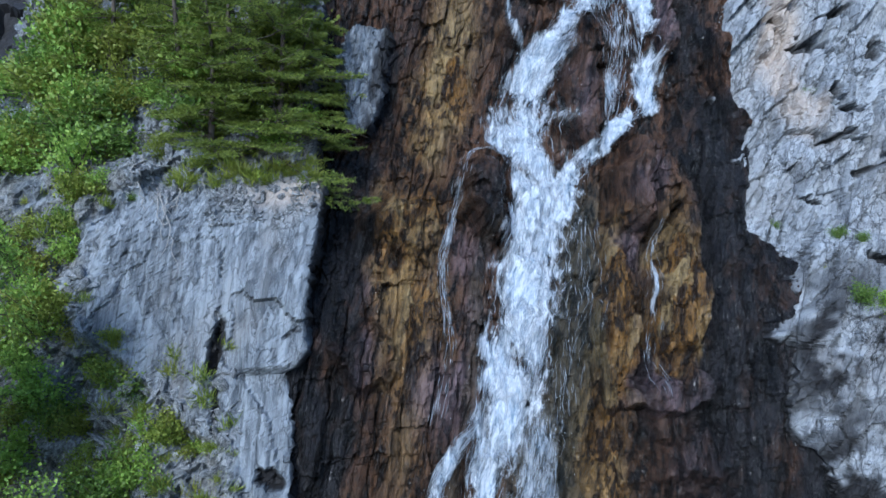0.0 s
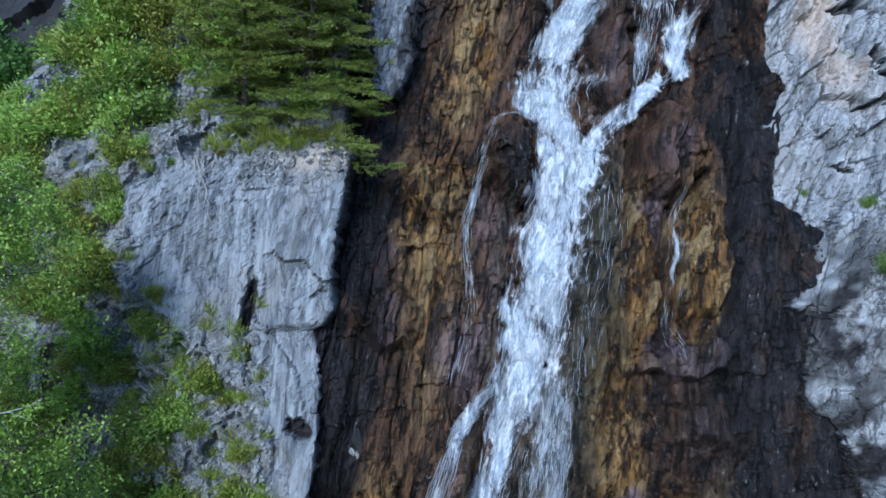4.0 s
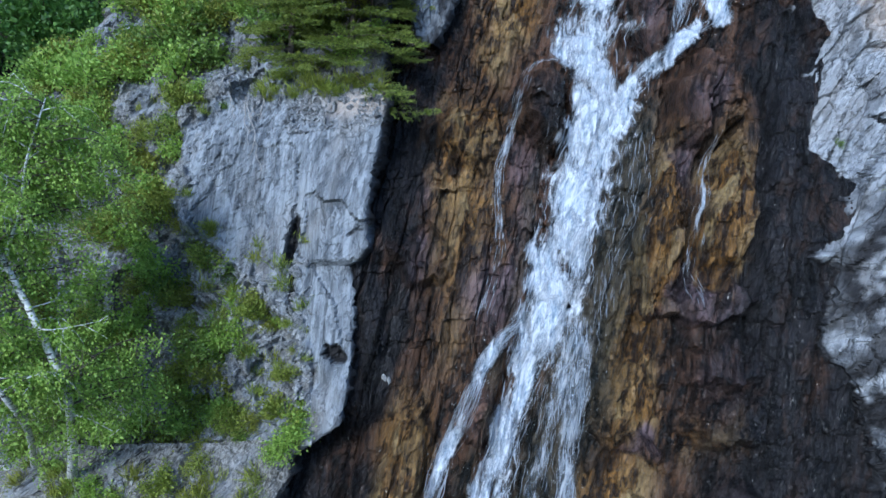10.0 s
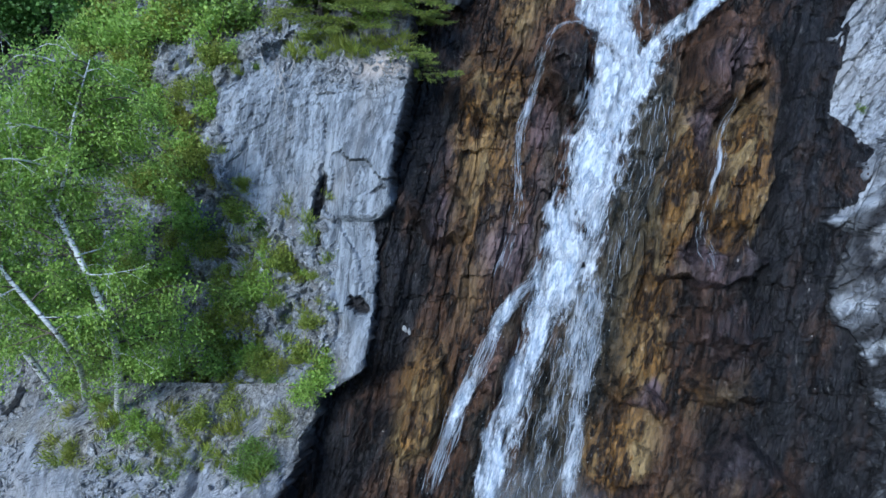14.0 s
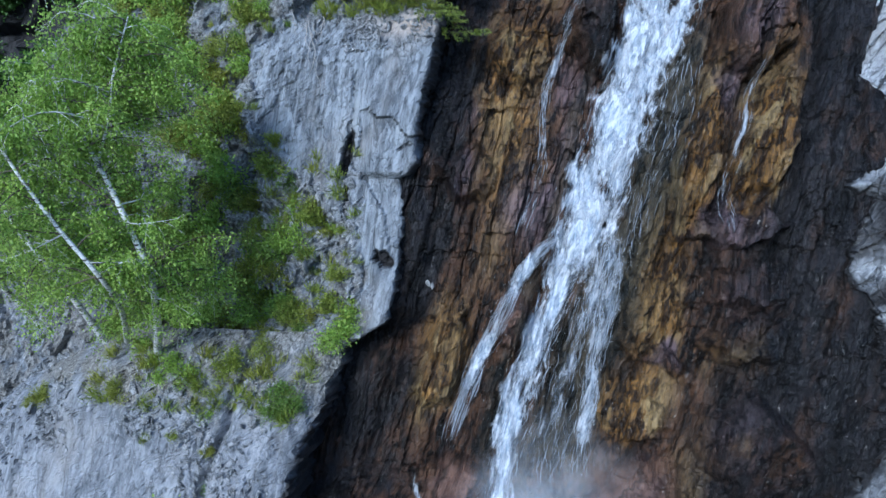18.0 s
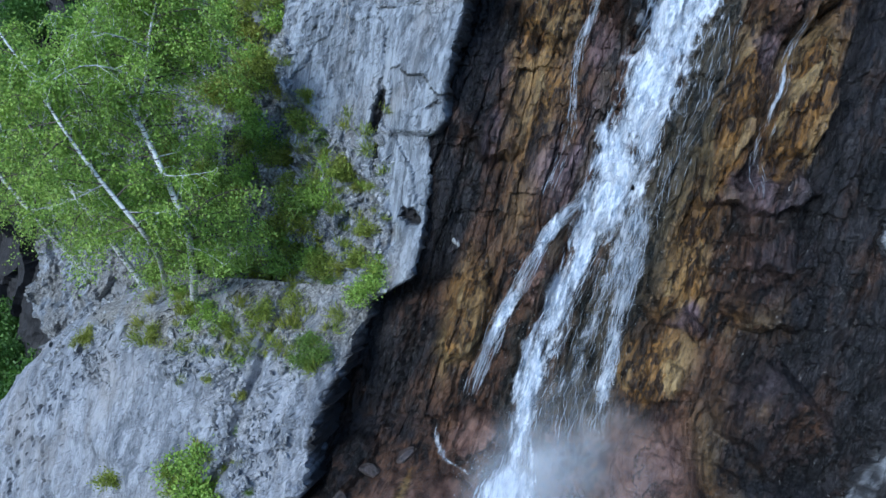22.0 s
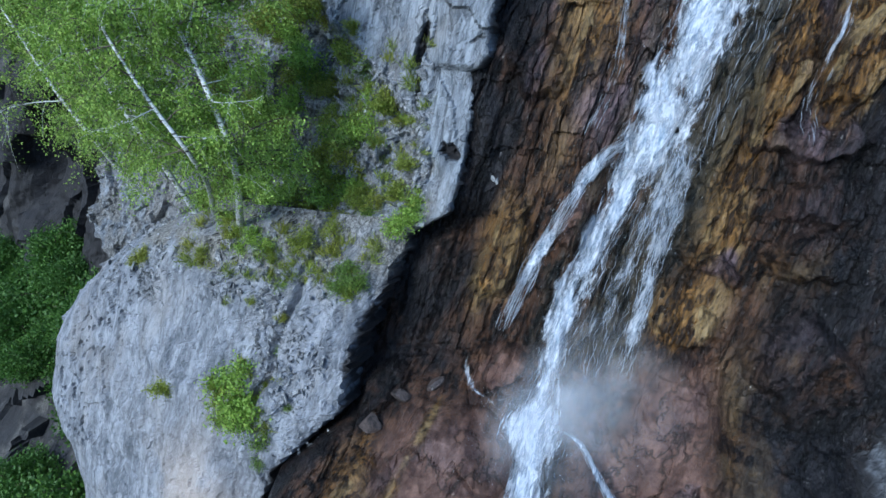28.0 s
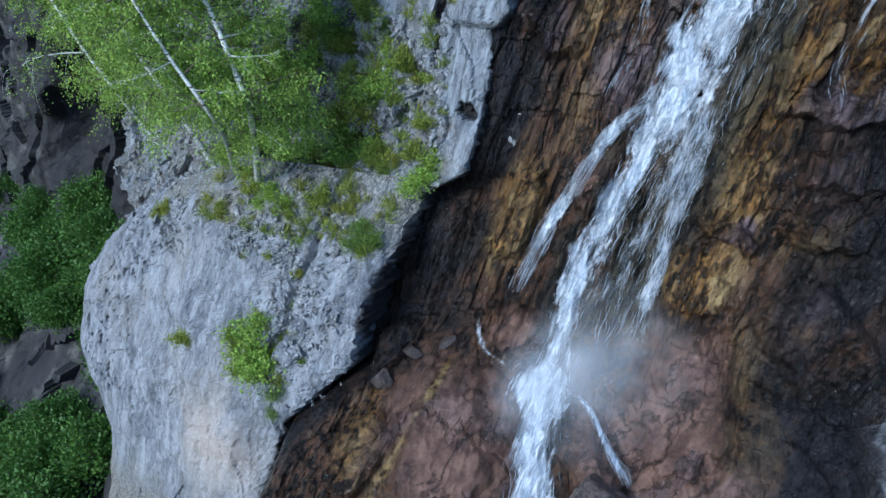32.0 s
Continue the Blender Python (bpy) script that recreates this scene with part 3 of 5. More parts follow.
nt.links.new(mixer.outputs[0], nt.nodes["Material Output"].inputs["Surface"])
MIST = m
m, nt, b = material("drop")
b.inputs["Base Color"].default_value = (0.82, 0.86, 0.9, 1)
b.inputs["Roughness"].default_value = 0.3
DROP = m
THREAD = white_water("thread_water", 0.42, 0.68, (9.0, 3.5, 1.0))
FOAM = white_water("foam", 0.42, 0.64, (8.0, 2.2, 1.0))
LACE = white_water("lace_water", 0.46, 0.70, (8.0, 2.4, 1.0))
SPRAY = white_water("thin_water", 0.47, 0.88, (10.0, 1.8, 1.0))

OCHRE = [(2.82, 8.44, 0.65, 1.78, 0.9, 0.22), (2.14, 6.43, 0.61, 1.13, 0.8, 0.22), (1.16, 3.85, 0.95, 0.75, 0.85, 0.22), (0.72, 2.66, 0.6, 0.6, 0.6, 0.22), (1.26, 1.63, 0.7, 0.9, 0.4, 0.22), (0.65, 0.74, 0.5, 0.8, 0.25, 0.22),
         (5.04, 1.30, 0.44, 1.8, 1.1, 0.24), (6.37, 1.75, 0.57, 1.62, 1.1, 0.24), (4.49, -0.89, 0.5, 1.4, 1.0, 0.22), (-0.47, -3.57, 0.6, 1.32, 1.1, 0.22), (6.20, 0.52, 0.73, 0.53, 0.8, 0.22), (4.39, -2.39, 0.56, 0.98, 1.0, 0.22),
         (3.91, -4.67, 0.6, 0.5, 0.65, 0.22), (6.08, -3.02, 0.73, 0.53, 0.6, 0.22)]
OCHRE_LOW = [(5.46, -6.45, 0.55, 2.0, 0.7, 0.1), (3.62, -4.38, 0.6, 0.6, 0.6, 0.22), (-3.15, -8.82, 0.5, 0.6, 0.8, 0.22), (-0.56, -4.16, 0.38, 0.88, 0.7, 0.22), (4.27, -4.11, 0.56, 0.7, 0.6, 0.22), (6.39, 0.71, 0.5, 0.7, 0.5, 0.22), (1.18, 2.17, 0.5, 1.3, 0.4, 0.22), (0.88, -0.45, 0.44, 1.3, 0.35, 0.22)]
PURPLE = [(6.30, 4.43, 0.43, 0.85, 0.9, 0.22), (5.76, 2.71, 0.35, 0.56, 0.7, 0.22), (5.9, -0.25, 0.85, 0.36, 1.1, 0.22), (-0.03, 0.79, 0.5, 0.55, 0.8, 0.22), (2.16, 0.63, 0.45, 1.32, 0.5, 0.22), (2.61, 2.84, 0.5, 0.61, 0.5, 0.22), (-0.14, 2.31, 0.45, 0.45, 0.7, 0.22),
          (4.50, -3.20, 0.45, 0.32, 1.0, -0.4), (6.2, -4.99, 0.8, 1.0, 0.9, 0.1), (1.40, 0.19, 0.5, 1.03, 0.5, 0.22), (5.47, 6.4, 0.35, 1.0, 0.5, 0.1), (7.5, 8.3, 0.3, 1.0, 0.6, 0.1), (6.3, -1.6, 0.8, 0.5, 0.45, 0.1)]
PINK = [(-1.1, -8.6, 1.5, 1.2, 1.2, 0.1), (-0.20, -6.40, 0.7, 0.42, 0.9, 0.22), (3.85, -6.49, 0.9, 1.0, 0.7, 0.1), (1.26, -2.75, 0.34, 0.5, 1.0, 0.22), (3.38, -7.93, 1.3, 0.89, 0.8, 0.1), (2.4, -8.6, 0.6, 0.5, 0.6, 0.0), (4.6, -8.6, 1.2, 1.0, 0.5, 0.0)]
BLACK = [(-0.42, 3.49, 0.77, 1.69, 1.2, 0.22), (-0.88, 1.30, 0.74, 1.63, 1.2, 0.22), (-0.96, -0.63, 0.8, 1.32, 1.1, 0.22), (1.05, 7.52, 0.49, 0.98, 1.0, 0.22), (0.32, 5.17, 0.63, 0.63, 0.9, 0.22), (8.08, 7.68, 0.37, 1.85, 1.1, 0.1), (7.78, 4.06, 0.43, 1.36, 1.2, 0.15), (7.9, 1.7, 0.84, 0.9, 1.2, 0.2),
         (7.15, 0.2, 0.7, 0.75, 0.9, 0.2), (7.4, -1.1, 0.8, 0.77, 0.9, 0.1), (2.97, 4.41, 0.5, 0.9, 0.8, 0.1), (-2.19, -4.01, 0.88, 1.32, 1.1, 0.22), (-3.07, -5.29, 0.74, 1.62, 1.2, 0.22), (-2.33, -6.3, 1.16, 0.6, 1.1, 0.22), (-3.2, -7.4, 0.6, 0.6, 0.9, 0.22)]
BLACK_LOW = [(7.9, -2.5, 0.75, 1.5, 0.8, 0.1), (5.14, -0.87, 0.6, 0.3, 0.5, 0.22), (7.2, -6.5, 0.7, 1.3, 0.6, 0.1), (4.18, 8.68, 0.38, 0.94, 0.7, 0.1), (0.95, -8.3, 0.6, 0.8, 0.6, 0.0), (1.75, 8.9, 0.4, 0.9, 0.7, 0.2)]


def banks(u, v):
    """Dark, ever wet, algae-green strips on both banks of the fall."""
    mid, half = np.interp(v, MV, MU), np.interp(v, MV, MH)
    wide = np.interp(v, [-6, -2, 1, 5], [0.8, 0.75, 0.4, 0.3])
    return (0.95 * np.exp(-((u - mid - half - wide) / (wide + 0.1)) ** 4) + 0.6 * np.exp(-((u - mid + half * 1.2 + 0.1) / 0.2) ** 4)) * soft(5.0, 3.5, v) * soft(-6.6, -5.6, v)


def wet_masks(u, v):
    w = 0.35 * fbm(u * 1.4, v * 0.7, 4, 90)
    e = 0.35 * fbm(u * 1.4 + 9, v * 0.7, 4, 95)
    x, y = u + w * 0.6, v + e
    tan = np.exp(-((u + 1.75 - 0.42 * (v + 7.8) + 0.3 * w) / 0.14) ** 2) * soft(-7.1, -7.4, v)
    pink = np.clip(1.4 * spots(x, y, PINK, 1.8), 0, 1)
    # furrows' shade painted in here as black, on top of their depth
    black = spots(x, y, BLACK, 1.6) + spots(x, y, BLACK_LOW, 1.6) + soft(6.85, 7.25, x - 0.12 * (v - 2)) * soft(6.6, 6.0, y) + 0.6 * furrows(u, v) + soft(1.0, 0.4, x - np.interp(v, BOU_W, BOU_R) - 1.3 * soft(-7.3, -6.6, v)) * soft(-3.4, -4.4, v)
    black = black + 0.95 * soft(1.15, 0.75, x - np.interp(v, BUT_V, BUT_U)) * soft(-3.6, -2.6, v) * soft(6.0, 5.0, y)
    return [("ochre", np.clip(1.15 * (spots(x, y, OCHRE, 1.5) + spots(x, y, OCHRE_LOW, 1.5)) + tan, 0, 1)), ("purple", np.clip(1.25 * spots(x, y, PURPLE, 1.8), 0, 1)), ("pink", np.clip(pink - 0.7 * tan, 0, 1)),
            ("moss", np.clip(0.75 * banks(x, v), 0, 0.7)), ("black", np.clip(black + 0.85 * soft(5.3, 6.6, x - 0.15 * v) * soft(1.0, -0.4, y) - 0.8 * pink, 0, 1))]


def dry_masks(u, v):
    edge = np.interp(v, FACE_V, FACE_U)
    w = 0.5 * fbm(u * 1.5, v * 1.5, 4, 100)
    bare = soft(-0.3, 0.2, u - edge + w) * soft(4.9, 4.5, v + 0.3 * w)
    bare = np.maximum(bare, soft(0.35, 0.6, spots(u, v, [(-3.9, 5.1, 0.75, 0.95, 1.0, -0.2)], 1.5) + 0.3 * w))
    hill = soft(-0.15, 0.25, fbm(u * 1.3, v * 1.3, 4, 104)) * 0.6
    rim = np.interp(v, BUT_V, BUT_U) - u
    # hollows painted black for the shade inside them; turned-back right side black too
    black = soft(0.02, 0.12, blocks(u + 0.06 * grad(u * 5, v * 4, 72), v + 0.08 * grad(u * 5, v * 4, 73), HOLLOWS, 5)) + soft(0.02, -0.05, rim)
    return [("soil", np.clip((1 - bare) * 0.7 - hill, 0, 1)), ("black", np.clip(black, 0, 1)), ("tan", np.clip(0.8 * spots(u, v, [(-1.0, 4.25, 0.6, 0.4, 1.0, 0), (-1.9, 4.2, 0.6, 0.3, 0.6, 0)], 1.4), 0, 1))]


def boulder_masks(u, v):
    w = 0.5 * fbm(u * 1.5, v * 1.5, 4, 110)
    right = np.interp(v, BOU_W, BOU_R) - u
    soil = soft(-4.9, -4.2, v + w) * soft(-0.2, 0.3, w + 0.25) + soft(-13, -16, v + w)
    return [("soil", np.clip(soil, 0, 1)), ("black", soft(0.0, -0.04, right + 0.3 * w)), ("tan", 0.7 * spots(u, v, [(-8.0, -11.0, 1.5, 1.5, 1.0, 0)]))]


def right_masks(u, v):
    w = 0.5 * fbm(u * 1.5, v * 1.5, 4, 120)
    left = u - np.interp(v, RIG_V, RIG_U)
    tan = spots(u, v, [(10.1, 7.9, 0.45, 1.3, 1.2, 0.1), (9.95, 5.4, 0.4, 0.75, 1.2, -0.2), (9.7, 6.6, 0.35, 0.6, 0.7, 0.0)], 1.5)
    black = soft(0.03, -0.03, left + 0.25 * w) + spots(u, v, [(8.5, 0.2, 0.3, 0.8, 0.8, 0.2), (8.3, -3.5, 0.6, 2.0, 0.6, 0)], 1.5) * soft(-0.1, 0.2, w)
    # shadow over the lower wall and in the notches painted black
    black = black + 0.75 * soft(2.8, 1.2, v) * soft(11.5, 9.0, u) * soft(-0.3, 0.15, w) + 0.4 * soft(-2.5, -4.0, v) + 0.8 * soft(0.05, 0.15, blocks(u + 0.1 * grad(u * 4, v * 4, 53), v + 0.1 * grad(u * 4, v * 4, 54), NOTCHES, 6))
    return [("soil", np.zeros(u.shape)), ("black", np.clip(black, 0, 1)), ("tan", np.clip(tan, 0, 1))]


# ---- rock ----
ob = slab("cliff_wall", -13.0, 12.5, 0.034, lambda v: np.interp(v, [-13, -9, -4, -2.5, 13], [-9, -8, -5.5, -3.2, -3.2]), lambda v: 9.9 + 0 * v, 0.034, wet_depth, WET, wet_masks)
tagged(ob, "steep wet brown and ochre rock face behind the waterfall", "cliff", kind="structure")
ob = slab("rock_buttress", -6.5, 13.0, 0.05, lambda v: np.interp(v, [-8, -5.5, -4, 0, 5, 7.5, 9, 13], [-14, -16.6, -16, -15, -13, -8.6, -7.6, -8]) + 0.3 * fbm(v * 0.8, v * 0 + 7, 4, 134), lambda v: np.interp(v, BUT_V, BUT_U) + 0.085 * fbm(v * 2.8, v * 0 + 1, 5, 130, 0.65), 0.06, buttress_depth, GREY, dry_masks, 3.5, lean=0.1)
tagged(ob, "dry blue-grey rock buttress with an overgrown slope beside it", "cliff", kind="structure")
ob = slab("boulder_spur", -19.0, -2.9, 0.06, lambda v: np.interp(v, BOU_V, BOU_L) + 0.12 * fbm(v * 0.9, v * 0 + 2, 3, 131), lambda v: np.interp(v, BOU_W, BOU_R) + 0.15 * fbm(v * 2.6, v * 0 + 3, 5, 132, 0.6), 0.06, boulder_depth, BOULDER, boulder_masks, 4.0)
tagged(ob, "huge rounded pale grey rock spur below the birches", "rock", kind="structure")
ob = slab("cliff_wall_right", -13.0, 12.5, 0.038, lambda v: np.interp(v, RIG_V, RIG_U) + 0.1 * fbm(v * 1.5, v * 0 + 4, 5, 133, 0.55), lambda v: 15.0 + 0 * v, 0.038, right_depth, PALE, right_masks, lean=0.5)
tagged(ob, "pale grey fractured rock wall with tan stains", "cliff", kind="structure")


FIN_V = np.array([6.0, 6.3, 6.9, 8.0, 8.6, 8.85])
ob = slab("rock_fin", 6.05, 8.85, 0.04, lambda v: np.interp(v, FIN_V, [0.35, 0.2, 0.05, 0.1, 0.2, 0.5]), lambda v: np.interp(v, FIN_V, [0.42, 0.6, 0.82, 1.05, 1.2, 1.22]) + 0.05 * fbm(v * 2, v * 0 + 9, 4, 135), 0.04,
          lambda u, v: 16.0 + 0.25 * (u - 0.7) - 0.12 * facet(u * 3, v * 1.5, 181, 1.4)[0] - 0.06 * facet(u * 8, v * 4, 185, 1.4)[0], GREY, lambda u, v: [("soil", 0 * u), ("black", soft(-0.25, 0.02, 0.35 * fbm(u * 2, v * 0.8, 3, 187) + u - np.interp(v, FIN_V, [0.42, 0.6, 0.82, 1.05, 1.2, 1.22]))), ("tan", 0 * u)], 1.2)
tagged(ob, "narrow grey rock fin, black along its right side", "rock", kind="structure")

# ---- water ----
GU, GV = np.arange(-4.0, 9.6, 0.05), np.arange(-12.5, 12.0, 0.05)
GD = wet_depth(*np.meshgrid(GU, GV))
GS = np.pad(GD, ((4, 4), (2, 2)), "edge")
GS = np.min([GS[a:a + GD.shape[0], b:b + GD.shape[1]] for a in range(9) for b in range(5)], axis=0)
GS = np.pad(GS, 3, "edge")
GS = sum(GS[a:a + GD.shape[0], b:b + GD.shape[1]] for a in range(7) for b in range(7)) / 49
GS = 0.75 * GS + 0.25 * GD - 0.01
GS = np.minimum(GS, GD - 0.015)


def skin(u, v):
    """The rock's depth, evened out as running water evens it."""
    x, y = np.clip((u - GU[0]) / 0.05, 0, len(GU) - 1.01), np.clip((v - GV[0]) / 0.05, 0, len(GV) - 1.01)
    i, j = x.astype(int), y.astype(int)
    fx, fy = x - i, y - j
    return (GS[j, i] * (1 - fx) + GS[j, i + 1] * fx) * (1 - fy) + (GS[j + 1, i] * (1 - fx) + GS[j + 1, i + 1] * fx) * fy


def course(rows):
    """The middle and half width of a stream by its length."""
    r = np.array(rows, float)
    run = np.concatenate([[0], np.cumsum(np.hypot(np.diff(r[:, 0]), np.diff(r[:, 1])))])
    s = np.linspace(0, run[-1], max(8, int(run[-1] / 0.05)))
    k = np.ones(9) / 9
    even = lambda a: np.convolve(np.pad(a, 4, "edge"), k, "valid")
    return s, even(np.interp(s, run, r[:, 0])), np.interp(s, run, r[:, 1]), even(np.interp(s, run, r[:, 2]))


def stream(name, rows, mat, label, lift=0.1, seed=0, body=0.35, across=26, full=0.75):
    """Falling water along a line of (u, v, half width), lying on the wet rock."""
    s, cu, cv, hw = course(rows)
    x = np.linspace(-1, 1, across)
    wob = 1 + 0.2 * fbm(s * 1.1, s * 0 + seed, 3, 140 + seed)
    cu = cu + hw * 0.18 * fbm(s * 1.3, s * 0 + seed + 5, 3, 145 + seed)
    u = cu[:, None] + (hw * wob)[:, None] * x[None]
    v = np.repeat(cv[:, None], across, 1)
    d = skin(u, v) - lift * (1 - 0.6 * x[None] ** 2) - 0.07 * ridged(u * 2.5, v * 0.8 + seed, 3, 150 + seed)
    thick = (1 - np.abs(x[None]) ** 1.7) * (full + body * fbm(u * 1.6, v * 0.7 + seed, 3, 160 + seed)) + 0.0 * u
    ends = soft(0, min(0.5, s[-1] / 4), s) * soft(s[-1], s[-1] - min(1.3, s[-1] / 3), s)
    thick = thick * (0.05 + 0.95 * ends[:, None])
    uv = np.stack([u - 0.25 * v + seed * 3.7, np.repeat(s[:, None], across, 1) + seed * 1.9], -1)
    ob = sheet(name, place(u, v, d), mat, [("thick", thick)], uv)
    return tagged(ob, label, "waterfall", "strands of the waterfall", "structure")


def strands(rows, count, seed, label, wide=(0.02, 0.07), long=(0.5, 1.8), lift=(0.04, 0.22), spread=1.0, mat=None):
    """Many thin threads of white water along a stream, in one mesh."""
    rng = np.random.default_rng(seed)
    s, cu, cv, hw = course(rows)
    n = 20
    f = np.linspace(0, 1, n)[None]
    size = rng.uniform(*long, count)
    S = (rng.random(count) * (s[-1] - 0.8 * size))[:, None] + size[:, None] * f
    S = np.clip(S, 0, s[-1])
    x = spread * (rng.random(count) + rng.random(count) - 1)[:, None] * 1.15
    x = x + 0.13 * fbm(S * 2.0, np.arange(count)[:, None] * 1.7 + 0 * S, 2, 200 + seed)
    u, v = np.interp(S, s, cu) + np.interp(S, s, hw) * x, np.interp(S, s, cv)
    w = rng.uniform(*wide, count)[:, None] * np.sin(math.pi * f) ** 0.5
    d = skin(u, v) - rng.uniform(*lift, count)[:, None] * (0.4 + 0.6 * np.sin(math.pi * f))
    pts = np.stack([place(u + k * w, v, d + 0.5 * abs(k) * w) for k in (-1, 0, 1)], 2)
    thick = np.stack([0.15 + 0 * u, 0.62 + 0.38 * np.sin(math.pi * f) + 0 * u, 0.15 + 0 * u], 2) * (0.35 + 0.65 * np.sin(math.pi * f))[..., None]
    uv = np.stack([np.stack([u + k * w + rng.uniform(0, 40, count)[:, None] for k in (-1, 0, 1)], 2), np.stack([S] * 3, 2)], -1)
    verts, tk, uvs = pts.reshape(-1, 3), thick.reshape(-1), uv.reshape(-1, 2)
    idx = np.arange(count * n * 3).reshape(count, n, 3)
    q = np.stack([idx[:, :-1, :-1], idx[:, :-1, 1:], idx[:, 1:, 1:], idx[:, 1:, :-1]], -1).reshape(-1, 4)
    me = bpy.data.meshes.new("water_threads")
    me.from_pydata(verts.tolist(), [], q.tolist())
    me.attributes.new("thick", "FLOAT", "POINT").data.foreach_set("value", tk.astype(np.float32))
    me.uv_layers.new(name="UVMap").data.foreach_set("uv", uvs[q.reshape(-1)].reshape(-1).astype(np.float32))
    me.polygons.foreach_set("use_smooth", np.full(len(q), True))
    me.materials.append(mat or THREAD)
    return tagged(new("water_threads", me), label, "waterfall", kind="stuff")


def drops(rows, count, seed, spread=1.3):
    """Flying drops, in one mesh."""
    rng = np.random.default_rng(seed)
    s, cu, cv, hw = course(rows)
    S = rng.uniform(0, s[-1], count)
    x = rng.normal(size=count) * 0.62 * spread
    u, v = np.interp(S, s, cu) + np.interp(S, s, hw) * x, np.interp(S, s, cv) + rng.normal(size=count) * 0.05
    c = place(u, v, skin(u, v) - rng.uniform(0.03, 0.4, count))
    r = rng.uniform(0.003, 0.008, count)
    arms = np.array([(1, 0, 0), (-1, 0, 0), (0, 1, 0), (0, -1, 0), (0, 0, 1.9), (0, 0, -1.9)])
    verts = (c[:, None] + r[:, None, None] * arms[None]).reshape(-1, 3)
    tri = np.array([(0, 2, 4), (2, 1, 4), (1, 3, 4), (3, 0, 4), (2, 0, 5), (1, 2, 5), (3, 1, 5), (0, 3, 5)])
    faces = (tri[None] + 6 * np.arange(count)[:, None, None]).reshape(-1, 3)
    me = bpy.data.meshes.new("water_drops")
    me.from_pydata(verts.tolist(), [], faces.tolist())
    me.materials.append(DROP)
    return tagged(new("water_drops", me), "white drops flying off the fall", "waterfall", kind="stuff")


WHITE = "white foaming water falling over the wet rock"
THIN = "thin veil of falling water on dark rock"
RIGHT = [(7.2, 10.4, 0.26), (7.12, 9.1, 0.24), (7.0, 8.2, 0.22), (6.95, 7.3, 0.24), (6.85, 6.5, 0.32), (6.65, 6.0, 0.4), (6.15, 5.7, 0.28), (5.7, 5.36, 0.27), (5.33, 5.05, 0.3), (4.93, 4.7, 0.34), (4.45, 4.2, 0.42), (4.1, 3.5, 0.45), (3.9, 2.8, 0.4)]
TOP = [(6.9, 10.6, 0.8), (6.55, 9.8, 0.75), (6.35, 9.25, 0.7), (6.25, 8.75, 0.55)]
SIDE = [(2.7, -0.4, 0.28), (2.4, -0.55, 0.28), (1.92, -0.85, 0.28), (1.43, -1.41, 0.22), (1.04, -2.18, 0.2), (0.77, -2.88, 0.2), (0.42, -3.6, 0.21), (0.05, -4.65, 0.2), (-0.22, -5.57, 0.18)]
VEIL = [(3.5, -0.2, 0.4), (3.36, -1.2, 0.44), (3.25, -2.2, 0.34), (3.15, -3.1, 0.26), (3.08, -4.1, 0.22), (2.92, -5.2, 0.18), (2.75, -6.3, 0.2)]
FAN = [(3.3, -0.6, 0.5), (3.0, -2.0, 0.58), (2.7, -3.5, 0.68), (2.45, -4.6, 0.75), (2.25, -5.4, 0.75), (2.1, -6.5, 0.7)]
FOOT = [(1.3, -7.45, 0.16), (1.6, -7.45, 0.14), (1.95, -7.58, 0.12), (2.31, -7.88, 0.12), (2.61, -8.15, 0.12), (2.87, -8.3, 0.15), (3.05, -8.6, 0.1)]
LEFT = [(3.9, 5.35, 0.16), (3.6, 5.42, 0.14), (3.22, 5.62, 0.12), (2.76, 5.4, 0.1), (2.46, 4.84, 0.09), (2.28, 4.11, 0.09), (2.05, 3.41, 0.12), (1.86, 2.94, 0.13), (1.83, 2.35, 0.1), (1.8, 1.6, 0.12), (1.74, 0.89, 0.16), (1.55, 0.2, 0.16), (1.3, -0.6, 0.15)]
RIVULET = [(6.3, 3.4, 0.05), (6.2, 3.1, 0.06), (5.85, 1.8, 0.09), (5.55, 0.78, 0.11), (5.5, 0.2, 0.14), (5.54, -0.4, 0.18)]
RVEIL = [(6.5, 9.2, 0.42), (6.55, 8.25, 0.3), (6.4, 7.4, 0.27), (6.14, 6.5, 0.23), (5.85, 5.75, 0.18)]
THREADS = "white threads of falling water"
stream("waterfall", [(u, v, h * 1.55) for u, v, h in MAIN], FOAM, WHITE, 0.06, 0, 0.55, 60, 0.76)
stream("waterfall", [(u - 0.03, v, h * 0.85) for u, v, h in MAIN[5:]], FOAM, WHITE, 0.2, 1, 0.9, 36, 0.58)
stream("waterfall", [(u, v, h * 1.05) for u, v, h in MAIN[:10]], LACE, WHITE, 0.16, 23, 0.8, 44, 0.62)
stream("waterfall", [(u - 0.06, v, h * 0.9) for u, v, h in MAIN[6:15]], LACE, WHITE, 0.3, 22, 0.7, 36, 0.62)
stream("waterfall", [(u + 0.02, v, h * 0.9) for u, v, h in MAIN[12:]], FOAM, WHITE, 0.27, 19, 0.6, 30, 0.74)
strands(MAIN, 700, 1, THREADS, (0.006, 0.024), (0.2, 0.9), (0.04, 0.3), 1.05)
strands(MAIN[6:], 260, 2, THREADS, (0.003, 0.009), (0.15, 0.6), (0.04, 0.2), 1.5)
stream("waterfall", [(u, v, h * 1.65) for u, v, h in RIGHT], FOAM, WHITE, 0.08, 3, 0.7, 30, 0.76)
strands(RIGHT, 200, 3, THREADS, (0.006, 0.024), (0.2, 0.8))
